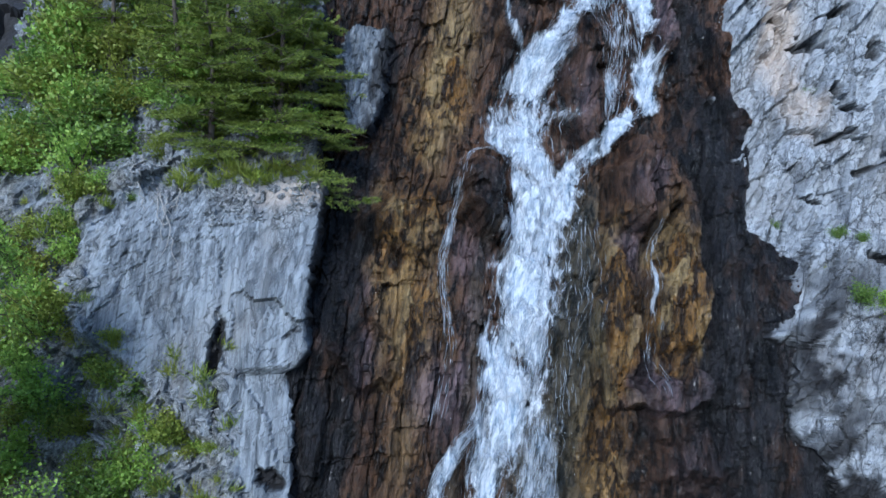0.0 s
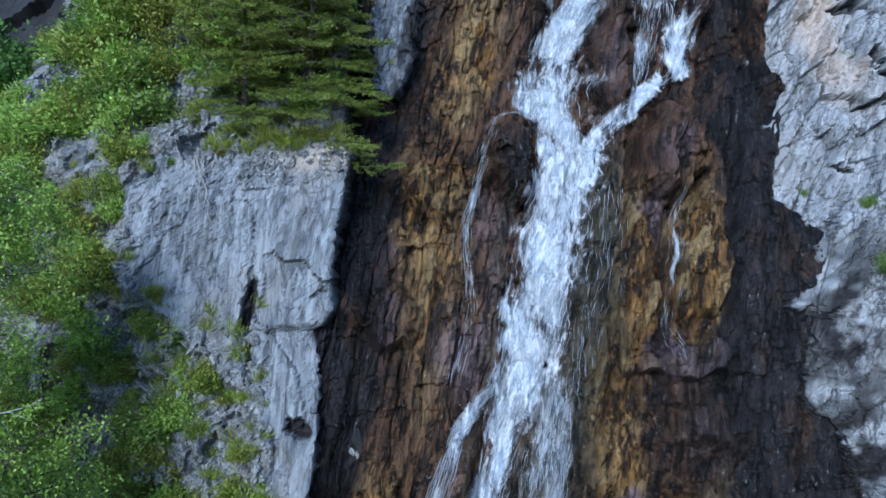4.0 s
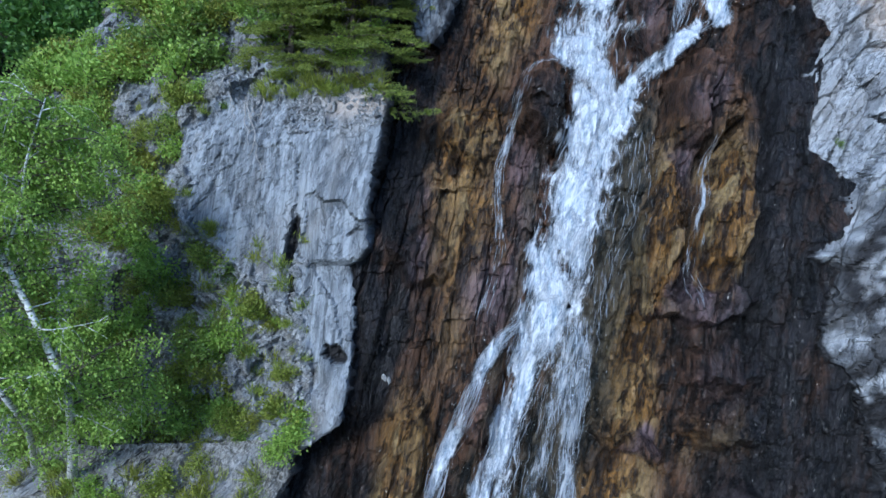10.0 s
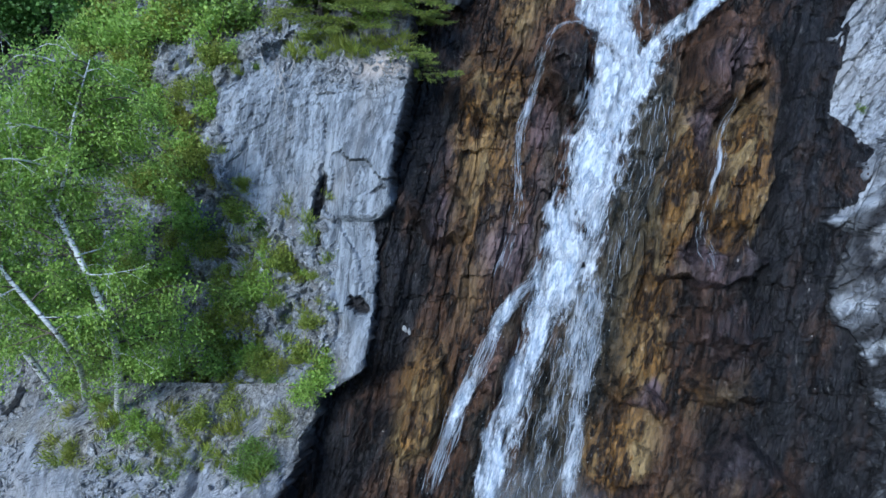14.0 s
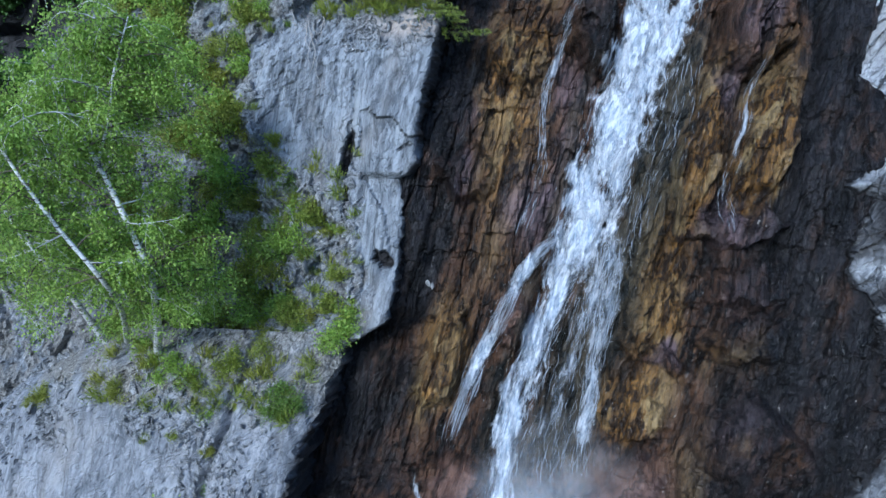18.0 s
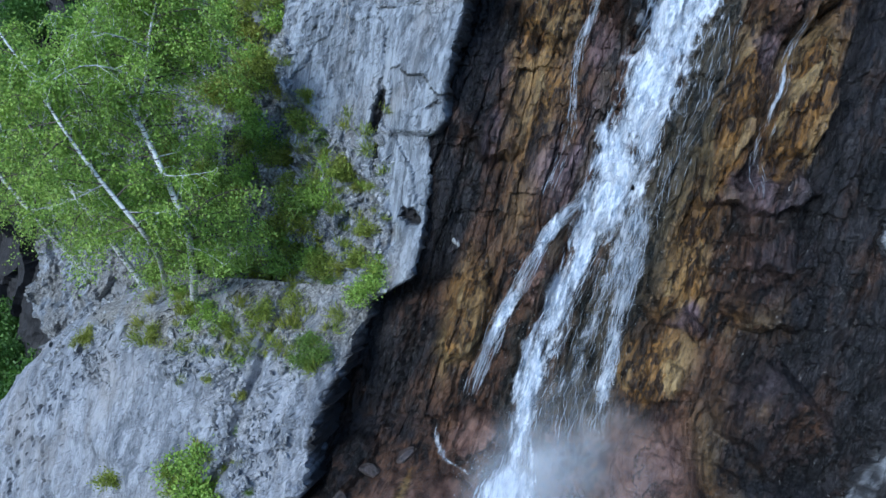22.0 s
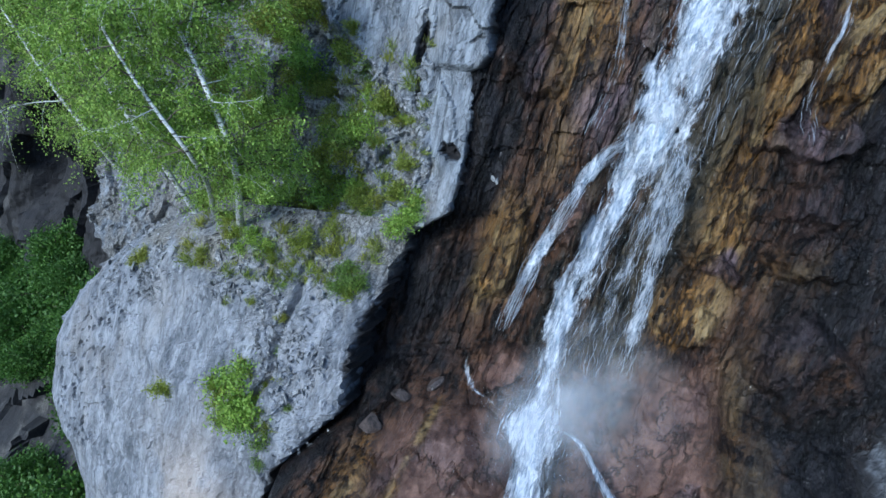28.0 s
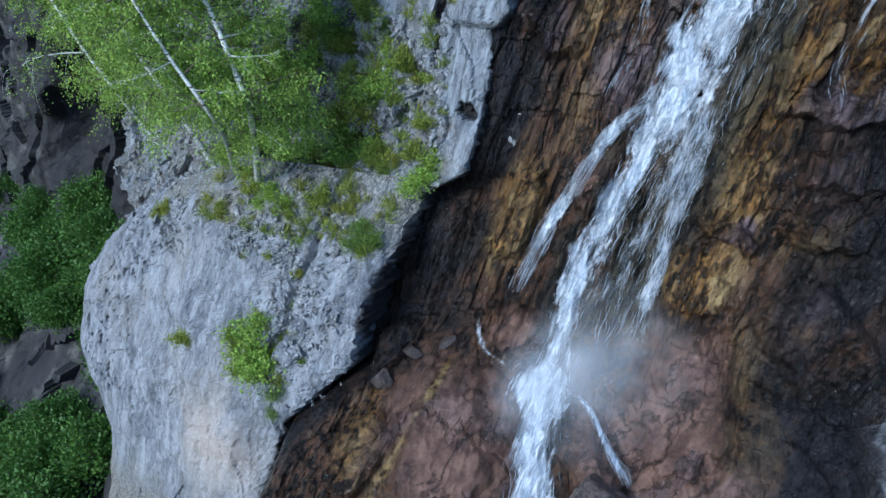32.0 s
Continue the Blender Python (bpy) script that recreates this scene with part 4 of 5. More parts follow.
stream("waterfall", [(u, v, h * 1.4) for u, v, h in RVEIL], LACE, THIN, 0.05, 4, 0.7, 26, 0.5)
strands(RVEIL, 220, 4, THREADS, (0.003, 0.011), (0.2, 0.8), (0.02, 0.08), 1.3)
stream("waterfall", TOP, LACE, WHITE, 0.1, 5, 0.6, 30, 0.85)
strands(TOP, 160, 5, THREADS, (0.006, 0.024), (0.3, 1.0))
stream("waterfall", [(4.1, 9.6, 0.1), (4.05, 8.8, 0.16), (4.3, 8.3, 0.2), (4.6, 7.9, 0.2)], SPRAY, THIN, 0.04, 25, 0.4, 18, 0.66)
stream("waterfall", [(u, v, h * 1.25) for u, v, h in SIDE], LACE, WHITE, 0.06, 6, 0.5, 26, 0.70)
strands(SIDE, 320, 6, THREADS, (0.004, 0.014), (0.3, 1.2), (0.03, 0.15), 1.2)
stream("waterfall", [(u + 0.4, v, h * 0.7) for u, v, h in MAIN[9:14]], SPRAY, THIN, 0.1, 24, 0.5, 30, 0.62)
stream("waterfall", FAN, SPRAY, THIN, 0.1, 21, 0.6, 40, 0.5)
strands(FAN, 130, 21, THREADS, (0.003, 0.010), (0.3, 1.2), (0.03, 0.2), 1.0)
stream("waterfall", [(u, v, h * 1.3) for u, v, h in VEIL], SPRAY, THIN, 0.08, 7, 0.5, 26, 0.8)
strands(VEIL, 80, 7, THREADS, (0.004, 0.013), (0.3, 1.4), (0.04, 0.2))
stream("waterfall", [(1.06, -6.7, 0.3), (0.95, -7.05, 0.5), (0.8, -7.4, 0.95), (0.83, -7.75, 0.75), (0.88, -8.3, 0.6), (0.9, -9.2, 0.6)], FOAM, "white water bursting at the foot of the fall", 0.3, 20, 0.5, 34, 0.9)
strands([(0.95, -6.9, 0.5), (0.83, -7.4, 0.8), (0.8, -7.9, 0.5)], 160, 13, THREADS, (0.010, 0.04), (0.15, 0.5), (0.1, 0.4))
stream("waterfall", FOOT, LACE, "small side stream running over a rock", 0.05, 8, 0.5, 20, 0.8)
strands(FOOT, 130, 8, THREADS, (0.004, 0.014), (0.2, 0.7), (0.02, 0.1))
stream("waterfall", [(-0.95, -6.0, 0.1), (-1.0, -6.5, 0.14), (-0.75, -6.9, 0.14), (-0.2, -7.1, 0.2), (0.4, -7.2, 0.3)], SPRAY, THIN, 0.03, 9, 0.4, 16, 0.66)
stream("waterfall", [(u, v, h * 1.3) for u, v, h in LEFT], SPRAY, THIN, 0.03, 10, 0.6, 16, 0.6)
strands(LEFT, 170, 10, THREADS, (0.003, 0.010), (0.15, 0.7), (0.02, 0.07), 1.2)
stream("waterfall", [(u, v, h * 0.5) for u, v, h in RIVULET], SPRAY, THIN, 0.03, 11, 0.6, 16, 0.52)
strands(RIVULET, 70, 11, THREADS, (0.003, 0.009), (0.15, 0.6), (0.02, 0.06), 1.2)
strands([(5.0, 3.6, 0.35), (4.8, 2.8, 0.4), (4.55, 1.8, 0.4), (4.2, 0.8, 0.35), (3.9, -0.6, 0.4)], 110, 12, THREADS, (0.003, 0.009), (0.2, 0.8), (0.02, 0.06))
drops(MAIN, 700, 14)
drops(RIGHT, 260, 15)
drops(SIDE, 260, 16, 1.8)
drops(VEIL, 300, 17)
drops([(1.0, -6.5, 0.8), (0.85, -7.3, 1.0), (0.85, -8.2, 0.8)], 500, 18)


def mist(rows, seed, lift):
    """Fine spray hanging over the foot of the fall."""
    s, cu, cv, hw = course(rows)
    x = np.linspace(-1, 1, 24)
    u, v = cu[:, None] + hw[:, None] * x[None], np.repeat(cv[:, None], 24, 1)
    d = skin(u, v) * 0.5 + 0.5 * wet_base(u, v) - lift - 0.15 * fbm(u, v, 2, 210 + seed)
    f = s / s[-1]
    thick = (1 - x[None] ** 2) ** 1.5 * (np.sin(math.pi * f) ** 1.2)[:, None]
    ob = sheet("spray_mist", place(u, v, d), MIST, [("thick", thick)])
    return tagged(ob, "faint white spray mist over the foot of the fall", "mist", kind="structure")


mist([(2.2, -4.4, 1.0), (2.3, -5.6, 1.9), (2.0, -6.6, 2.4), (1.6, -7.6, 2.2), (1.4, -8.6, 1.2)], 1, 0.5)
mist([(1.2, -5.6, 0.8), (1.1, -6.6, 1.3), (0.8, -7.4, 1.3), (0.7, -8.2, 0.8)], 3, 1.1)
mist([(1.6, -5.2, 0.9), (1.4, -6.4, 1.6), (1.0, -7.4, 1.7), (0.8, -8.2, 1.0)], 2, 0.9)


# ---- far hillside, ground ----
def hill_depth(u, v):
    d = 19 + 0.5 * np.maximum(0, -9 - u) - 0.75 * np.clip(-12 - v, 0, 12) + 0.45 * np.maximum(0, v - 6)
    w = fbm(u * 0.3, v * 0.3, 2, 170)
    who, edge = cells(u * 0.5 + w, v * 0.35 + w, 171)
    return d - 1.1 * (who - 0.5) - 0.5 * fbm(u * 0.5, v * 0.4, 4, 175) + spots(u, v, [(-23.5, -5.0, 3.0, 3.5, 2.5, 0.0)], 2.0)


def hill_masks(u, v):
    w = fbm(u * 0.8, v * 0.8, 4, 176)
    # hillside's shade put into the colour as near-black, fullest at the cave hollow
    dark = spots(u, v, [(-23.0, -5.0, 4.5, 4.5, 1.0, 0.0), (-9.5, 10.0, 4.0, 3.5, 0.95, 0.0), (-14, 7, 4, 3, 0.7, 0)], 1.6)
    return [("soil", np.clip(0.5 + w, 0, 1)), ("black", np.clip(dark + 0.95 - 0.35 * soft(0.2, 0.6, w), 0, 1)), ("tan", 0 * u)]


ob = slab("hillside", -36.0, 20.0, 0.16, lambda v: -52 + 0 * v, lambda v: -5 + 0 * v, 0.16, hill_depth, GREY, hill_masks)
tagged(ob, "rocky hillside with rubble and hollows, shade painted in near-black", "hillside", kind="structure")

m, nt, b = material("valley_ground")
t = Tree(nt)
t.put(b.inputs["Base Color"], t.mix(t.noise(0.3, 6), (0.05, 0.06, 0.03), (0.12, 0.11, 0.08)))
b.inputs["Roughness"].default_value = 0.9
bm = bmesh.new()
bmesh.ops.create_grid(bm, x_segments=40, y_segments=40, size=1500)
me = bpy.data.meshes.new("ground")
bm.to_mesh(me)
me.materials.append(m)
ob = new("ground", me)
ob.location.z = -13
tagged(ob, "valley floor of grass and stones", "ground", kind="structure")


# unseen slope added behind the camera to cut low sky reflections
m, nt, b = material("sky_blocker_dark")
t = Tree(nt)
t.put(b.inputs["Base Color"], t.mix(t.ramp(t.noise(0.12, 8, 0.7), 0.4, 0.6), (0.02, 0.032, 0.015), (0.09, 0.10, 0.07)))
b.inputs["Roughness"].default_value = 0.95
a, r = np.meshgrid(np.linspace(radians(168), radians(372), 90), np.linspace(0, 1, 30), indexing="ij")
far_off = 70 + 60 * r
rise = -13.5 + 62 * r ** 1.2 * (1 + 0.12 * fbm(a * 3, r * 2, 3, 190)) + 1.5 * fbm(a * 14, r * 9, 3, 195)
ob = sheet("sky_blocker", np.stack([far_off * np.cos(a), far_off * np.sin(a), rise], -1), m)
tagged(ob, "unseen dark slope added opposite the cliff to block low sky light", "hillside", kind="structure")


# ---- plants ----
def leaf_material(name, low, high, dry, through_light=0.35):
    m, nt, b = material(name)
    t = Tree(nt)
    geo = nt.nodes.new("ShaderNodeNewGeometry")
    info = nt.nodes.new("ShaderNodeObjectInfo")
    col = t.mix(geo.outputs["Random Per Island"], low, high)
    col = t.mix(t.ramp(info.outputs["Random"], 0.2, 1.0, 0, 0.7), col, dry)
    t.put(b.inputs["Base Color"], col)
    b.inputs["Roughness"].default_value = 0.55
    thin = nt.nodes.new("ShaderNodeBsdfTranslucent")
    t.put(thin.inputs["Color"], col)
    mixer = nt.nodes.new("ShaderNodeMixShader")
    mixer.inputs[0].default_value = through_light
    nt.links.new(b.outputs[0], mixer.inputs[1])
    nt.links.new(thin.outputs[0], mixer.inputs[2])
    nt.links.new(mixer.outputs[0], nt.nodes["Material Output"].inputs["Surface"])
    return m


BIRCH_LEAF = leaf_material("birch_leaf", (0.16, 0.29, 0.04), (0.48, 0.62, 0.12), (0.32, 0.47, 0.08))
BUSH_LEAF = leaf_material("bush_leaf", (0.12, 0.18, 0.025), (0.38, 0.44, 0.07), (0.34, 0.34, 0.06))
DARK_LEAF = leaf_material("dark_leaf", (0.09, 0.16, 0.03), (0.27, 0.38, 0.07), (0.16, 0.26, 0.045))
NEEDLE = leaf_material("needle", (0.06, 0.10, 0.018), (0.31, 0.37, 0.055), (0.30, 0.34, 0.055), 0.25)
FAR_LEAF = leaf_material("far_leaf", (0.04, 0.10, 0.018), (0.15, 0.28, 0.045), (0.08, 0.17, 0.03))

m, nt, b = material("birch_bark")
t = Tree(nt)
rings = t.noise(5, 4, 0.6, t.stretch((1.0, 1.0, 6.0)))
t.put(b.inputs["Base Color"], t.mix(t.ramp(rings, 0.52, 0.6), t.mix(t.noise(9, 4), (0.52, 0.53, 0.52), (0.74, 0.73, 0.70)), (0.05, 0.045, 0.04)))
t.put(b.inputs["Normal"], t.bump(rings, 0.5, 0.02))
BIRCH_BARK = m
m, nt, b = material("brown_bark")
t = Tree(nt)
t.put(b.inputs["Base Color"], t.mix(t.noise(14, 5, 0.6, t.stretch((1, 1, 0.3))), (0.04, 0.03, 0.022), (0.17, 0.135, 0.105)))
b.inputs["Roughness"].default_value = 0.85
BROWN_BARK = m
m, nt, b = material("dead_wood")
t = Tree(nt)
t.put(b.inputs["Base Color"], t.mix(t.noise(12, 5, 0.6), (0.22, 0.20, 0.18), (0.46, 0.44, 0.42)))
b.inputs["Roughness"].default_value = 0.8
DEAD_WOOD = m


def raw(name, verts, quads, mat, smooth=False):
    me = bpy.data.meshes.new(name)
    me.vertices.add(len(verts))
    me.vertices.foreach_set("co", np.asarray(verts, np.float32).reshape(-1))
    q = np.asarray(quads, np.int32)
    me.loops.add(q.size)
    me.loops.foreach_set("vertex_index", q.reshape(-1))
    me.polygons.add(len(q))
    me.polygons.foreach_set("loop_start", np.arange(0, q.size, q.shape[1], dtype=np.int32))
    me.update(calc_edges=True)
    me.polygons.foreach_set("use_smooth", np.full(len(q), smooth))
    me.materials.append(mat)
    return me


def unit(a):
    return a / np.maximum(np.linalg.norm(a, axis=-1, keepdims=True), 1e-9)


def leaves(name, at, along, size, mat, rng, wide=0.36, spread=0.8):
    """One small folded leaf at each place."""
    n = len(at)
    a = unit(along + spread * rng.normal(size=(n, 3)))
    side = unit(np.cross(a, rng.normal(size=(n, 3))))
    up = np.cross(side, a)
    s = (size * rng.uniform(0.6, 1.25, n))[:, None]
    v = np.stack([at, at + a * s * 0.45 + side * s * wide + up * s * 0.1, at + a * s, at + a * s * 0.45 - side * s * wide + up * s * 0.1], 1)
    return raw(name, v.reshape(-1, 3), np.arange(4 * n).reshape(n, 4), mat)


def tubes(name, lines, mat, sides=6):
    """Tapered stems, one for each (points, radius at foot, radius at tip)."""
    verts, quads = [], []
    for pts, r0, r1 in lines:
        pts = np.asarray(pts, float)
        n = len(pts)
        tan = unit(np.gradient(pts, axis=0))
        x = unit(np.cross(tan, [0.31, 0.72, 0.62]))
        y = np.cross(tan, x)
        ang = np.linspace(0, 2 * math.pi, sides, endpoint=False)
        r = np.linspace(r0, r1, n)[:, None, None]
        ring = pts[:, None] + r * (np.cos(ang)[None, :, None] * x[:, None] + np.sin(ang)[None, :, None] * y[:, None])
        o = sum(len(a) for a in verts)
        verts.append(ring.reshape(-1, 3))
        i, j = np.meshgrid(np.arange(n - 1), np.arange(sides), indexing="ij")
        k = (j + 1) % sides
        quads.append(np.stack([o + i * sides + j, o + i * sides + k, o + (i + 1) * sides + k, o + (i + 1) * sides + j], -1).reshape(-1, 4))
    return raw(name, np.concatenate(verts), np.concatenate(quads), mat, True)


def bend(points, n):
    """A smooth line through a few places."""
    p = np.asarray(points, float)
    t = np.concatenate([[0], np.cumsum(np.linalg.norm(np.diff(p, axis=0), axis=1))])
    s = np.linspace(0, t[-1], n)
    q = np.stack([np.interp(s, t, p[:, i]) for i in range(3)], 1)
    for _ in range(3):
        q[1:-1] = (q[:-2] + q[1:-1] * 2 + q[2:]) / 4
    return q


def child(name, me, parent, label=""):
    ob = new(name, me)
    ob.parent = parent
    return tagged(ob, label)


def sprig(start, way, length, droop, rng, n=7):
    """A branch that leaves start and bends down or up on its way."""
    s = np.linspace(0, 1, n)[:, None]
    side = rng.normal(size=3) * 0.12 * length
    return start + way * length * s + np.array([0, 0, -1.0]) * droop * length * s ** 2 + side * np.sin(s * 3.0)


def birch(trunks, seed, label, limbs=24, reach=1.5, count=16, low=0.24):
    """Slender stems with drooping, leafy boughs."""
    rng = np.random.default_rng(seed)
    root = tagged(new("birch_tree"), label, "tree", "birches on the spur")
    foot = place(*trunks[0][0][0])
    root.location = foot
    spots_, ways = [], []
    for row, r0, r1 in trunks:
        line = bend([place(*p) for p in row], 26) - foot
        child("trunk", tubes("trunk", [(line, r0, r1)], BIRCH_BARK, 9), root, "white birch bark with dark scars")
        n = int(limbs * (1.0 if len(row) > 3 else 0.6))
        for k in range(n):
            f = low + (1 - low) * (k + rng.random()) / n
            start = line[int(f * 25)]
            a = rng.uniform(0, 6.283)
            while math.cos(a) * 0.55 - math.sin(a) * 0.83 > 0.2 and rng.random() < 0.85:
                a = rng.uniform(0, 6.283)
            way = unit(np.array([math.cos(a), math.sin(a), rng.uniform(0.0, 0.7)]))
            long = reach * rng.uniform(0.55, 1.1) * (1.1 - 0.45 * f)
            bough = sprig(start, way, long, 0.35, rng)
            lines = [(bough, 0.022 * (1.2 - 0.6 * f), 0.005)]
            for j in range(9):
                g = rng.integers(1, 7)
                w2 = unit(way * 0.5 + rng.normal(size=3) * 0.6)
                twig = sprig(bough[g], w2, long * rng.uniform(0.25, 0.5), 0.9, rng, 5)
                lines.append((twig, 0.006, 0.002))
                m_ = int(1.7 * count) + rng.integers(0, 10)
                e = rng.random((m_, 1))
                base = twig[0] * (1 - e) + twig[-1] * e
                spots_.append(base + rng.normal(size=(m_, 3)) * 0.085 * long)
                ways.append(np.tile([0, 0, -0.7], (m_, 1)))
            child("limb", tubes("limb", lines, BIRCH_BARK if k % 3 == 0 else BROWN_BARK, 4), root)
    at = np.concatenate(spots_)
    child("crown", leaves("crown", at, np.concatenate(ways), 0.06, BIRCH_LEAF, rng), root, "light green drooping birch foliage")
    return root


def bush_mesh(seed, mat, leaf, n_stem=24, per=100, flat=0.8):
    """Stems and leaves of a bush about one metre wide; its foot at the origin."""
    rng = np.random.default_rng(seed)
    lines, at, ways = [], [], []
    for k in range(n_stem):
        a = rng.uniform(0, 6.283)
        lean = rng.uniform(0.1, 1.0)
        way = unit(np.array([math.cos(a) * lean, math.sin(a) * lean, flat * rng.uniform(0.5, 1.0)]))
        stem = sprig(np.zeros(3), way, rng.uniform(0.35, 0.6), 0.1, rng, 6)
        lines.append((stem, 0.010, 0.003))
        e = rng.random((per, 1)) ** 0.6
        i = np.minimum((e[:, 0] * 5).astype(int), 4)
        p = stem[i] + (stem[i + 1] - stem[i]) * (e * 5 - i[:, None])
        at.append(p + rng.normal(size=(per, 3)) * 0.075)
        ways.append(np.tile(way, (per, 1)))
    return tubes("twigwork", lines, BROWN_BARK, 4), leaves("foliage", np.concatenate(at), np.concatenate(ways), leaf, mat, rng)


def bush(seed, mat, leaf, label, group, **kw):
    stems, foliage = bush_mesh(seed, mat, leaf, **kw)
    root = tagged(new("bush"), label, "bush", group)
    child("twigwork", stems, root)
    child("foliage", foliage, root)
    return root


def conifer(seed, tall, reach, label):
    """A spruce with level, layered boughs."""
    rng = np.random.default_rng(seed)
    root = tagged(new("spruce_tree"), label, "tree", "spruces on the ledge")
    trunk = sprig(np.zeros(3), np.array([0.02, -0.03, 1.0]), tall, 0.0, rng, 12)
    child("trunk", tubes("trunk", [(trunk, 0.075, 0.012)], BROWN_BARK, 8), root)
    at, ways = [], []
    n = int(tall * 13)
    for k in range(n):
        f = 0.04 + 0.94 * (k + rng.random()) / n
        f = f - 0.05 * math.sin(f * tall * 13)
        start = trunk[0] * (1 - f) + trunk[-1] * f
        a = k * 2.4 + rng.uniform(-0.4, 0.4)
        long = reach * (1.04 - f) ** 0.75 * rng.uniform(0.6, 1.1) + 0.12
        way = unit(np.array([math.cos(a), math.sin(a), rng.uniform(-0.12, 0.22)]))
        bough = sprig(start, way, long, 0.10, rng, 8)
        child("bough", tubes("bough", [(bough, 0.016, 0.004)], BROWN_BARK, 4), root)
        across = np.array([-way[1], way[0], 0])
        for j in range(int(8 + long * 16)):
            e = rng.uniform(0.15, 1.0)
            p = bough[int(e * 7)]
            w2 = unit(way * 0.8 + across * rng.choice([-1, 1]) * rng.uniform(0.5, 1.1) + np.array([0, 0, rng.uniform(-0.15, 0.12)]))
            long2 = 0.42 * long * (1.15 - e) + 0.12
            m_ = int(10 + long2 * 46)
            q = rng.random((m_, 1))
            at.append(p + w2 * long2 * q + rng.normal(size=(m_, 3)) * 0.010)
            ways.append(w2 + 0 * q)
    child("foliage", leaves("foliage", np.concatenate(at), np.concatenate(ways), 0.07, NEEDLE, rng, 0.15, 0.5), root, "dark green needles with lighter tips")
    return root


# birches on the spur
birch([([(-7.0, -3.5, 14.1), (-6.4, -2.6, 12.9), (-5.95, -1.5, 11.8), (-6.49, -0.23, 11.7), (-6.94, 0.76, 11.6), (-7.49, 1.73, 11.5), (-7.9, 2.8, 11.5)], 0.10, 0.025),
       ([(-6.92, 0.72, 11.6), (-6.62, 1.63, 11.5), (-6.55, 2.4, 11.5), (-6.2, 3.4, 11.4)], 0.04, 0.012)], 5, "leaning white-barked birch in full green leaf", 46, 1.85, 36)
birch([([(-7.9, -3.3, 14.4), (-7.0, -2.3, 12.6), (-6.45, -1.48, 11.0), (-7.13, -0.7, 10.9), (-7.92, 0.38, 10.8), (-8.36, 1.21, 10.7), (-9.1, 2.25, 10.6)], 0.07, 0.018)], 6, "leaning white-barked birch in full green leaf", 38, 1.7, 34, 0.45)

birch([([(-8.3, -3.3, 14.2), (-8.7, -2.2, 13.6), (-9.6, -0.6, 13.0), (-10.4, 0.9, 12.8), (-11.2, 2.3, 12.6)], 0.08, 0.02)], 8, "leaning white-barked birch in full green leaf", 44, 1.9, 34)

birch([([(-10.2, -3.0, 14.6), (-10.7, -1.9, 13.9), (-11.5, -0.6, 13.4), (-12.2, 0.7, 13.1), (-12.9, 1.9, 12.9)], 0.07, 0.018)], 9, "leaning white-barked birch in full green leaf", 40, 1.8, 32)

# spruces on the ledge
one = conifer(11, 5.2, 2.0, "dark green spruce standing on the rock ledge")
one.matrix_basis = Matrix.Translation(place(-1.55, 4.85, 15.25))
two = conifer(12, 3.4, 1.5, "young spruce crowding the ledge above the rock face")
two.matrix_basis = Matrix.Translation(place(-2.9, 5.2, 15.4))
for u, v, d, s, a in [(-0.75, 5.4, 15.5, 0.8, 70), (-2.1, 6.2, 16.0, 1.1, 140), (-3.6, 7.0, 16.3, 1.0, 200), (-0.9, 6.8, 16.3, 1.0, 20), (-5.4, 8.0, 17.2, 0.9, 260)]:
    o = copy_thing(two, Matrix.Translation(place(u, v, d)) @ pose(0, 0, 0, 0, 0, a) @ Matrix.Scale(s, 4))

# bushes
SLOPE = "bushes on the slope"
kinds = [bush(21, BUSH_LEAF, 0.055, "yellow-green low bush rooted between rocks", SLOPE), bush(22, BUSH_LEAF, 0.045, "yellow-green low bush rooted between rocks", SLOPE, n_stem=22, per=70),
         bush(23, DARK_LEAF, 0.05, "dark green shrub rooted in the slope", SLOPE, n_stem=20, per=80), bush(24, BIRCH_LEAF, 0.06, "fresh green shrub rooted in the slope", SLOPE, n_stem=18, per=80)]
rng = np.random.default_rng(31)
spots_left = [(-6.8, -3.2, 1.1, 3), (-6.2, -2.9, 1.2, 3), (-5.6, -3.2, 1.1, 1), (-5.2, -2.8, 1.1, 3), (-4.6, -3.2, 0.9, 0), (-4.2, -2.8, 0.9, 1), (-7.5, -2.9, 1.1, 3), (-8.3, -2.8, 1.1, 3), (-4.45, 4.35, 0.35, 2), (-4.3, -0.45, 0.55, 1), (-2.75, -0.65, 0.55, 0), (-2.8, -1.7, 0.75, 0), (-4.8, -2.4, 1.1, 0), (-5.5, -2.0, 1.0, 1), (-4.7, 0.8, 0.65, 1), (-4.6, 1.5, 0.6, 0), (-4.0, -0.9, 0.6, 0), (-4.2, 0.2, 0.7, 2), (-3.7, -0.1, 0.5, 2),
              (-2.55, -2.75, 0.7, 3), (-3.2, -2.6, 0.6, 1), (-3.6, -1.6, 0.55, 0), (-3.9, 5.4, 0.9, 1), (-2.2, 4.6, 0.5, 1), (-1.2, 4.7, 0.45, 1), (-3.0, 4.9, 0.6, 0), (-6.2, 2.2, 1.4, 3), (-6.9, 1.4, 1.5, 3), (-6.0, 0.6, 1.3, 3), (-7.4, 0.2, 1.5, 3),
              (-6.3, -0.6, 1.3, 3), (-5.6, -0.2, 1.1, 1), (-7.8, 2.6, 1.4, 3), (-6.8, -1.6, 1.3, 3), (-8.2, -0.9, 1.4, 3), (-5.5, 1.6, 1.0, 1), (-7.0, 3.4, 1.3, 3)]
many = []
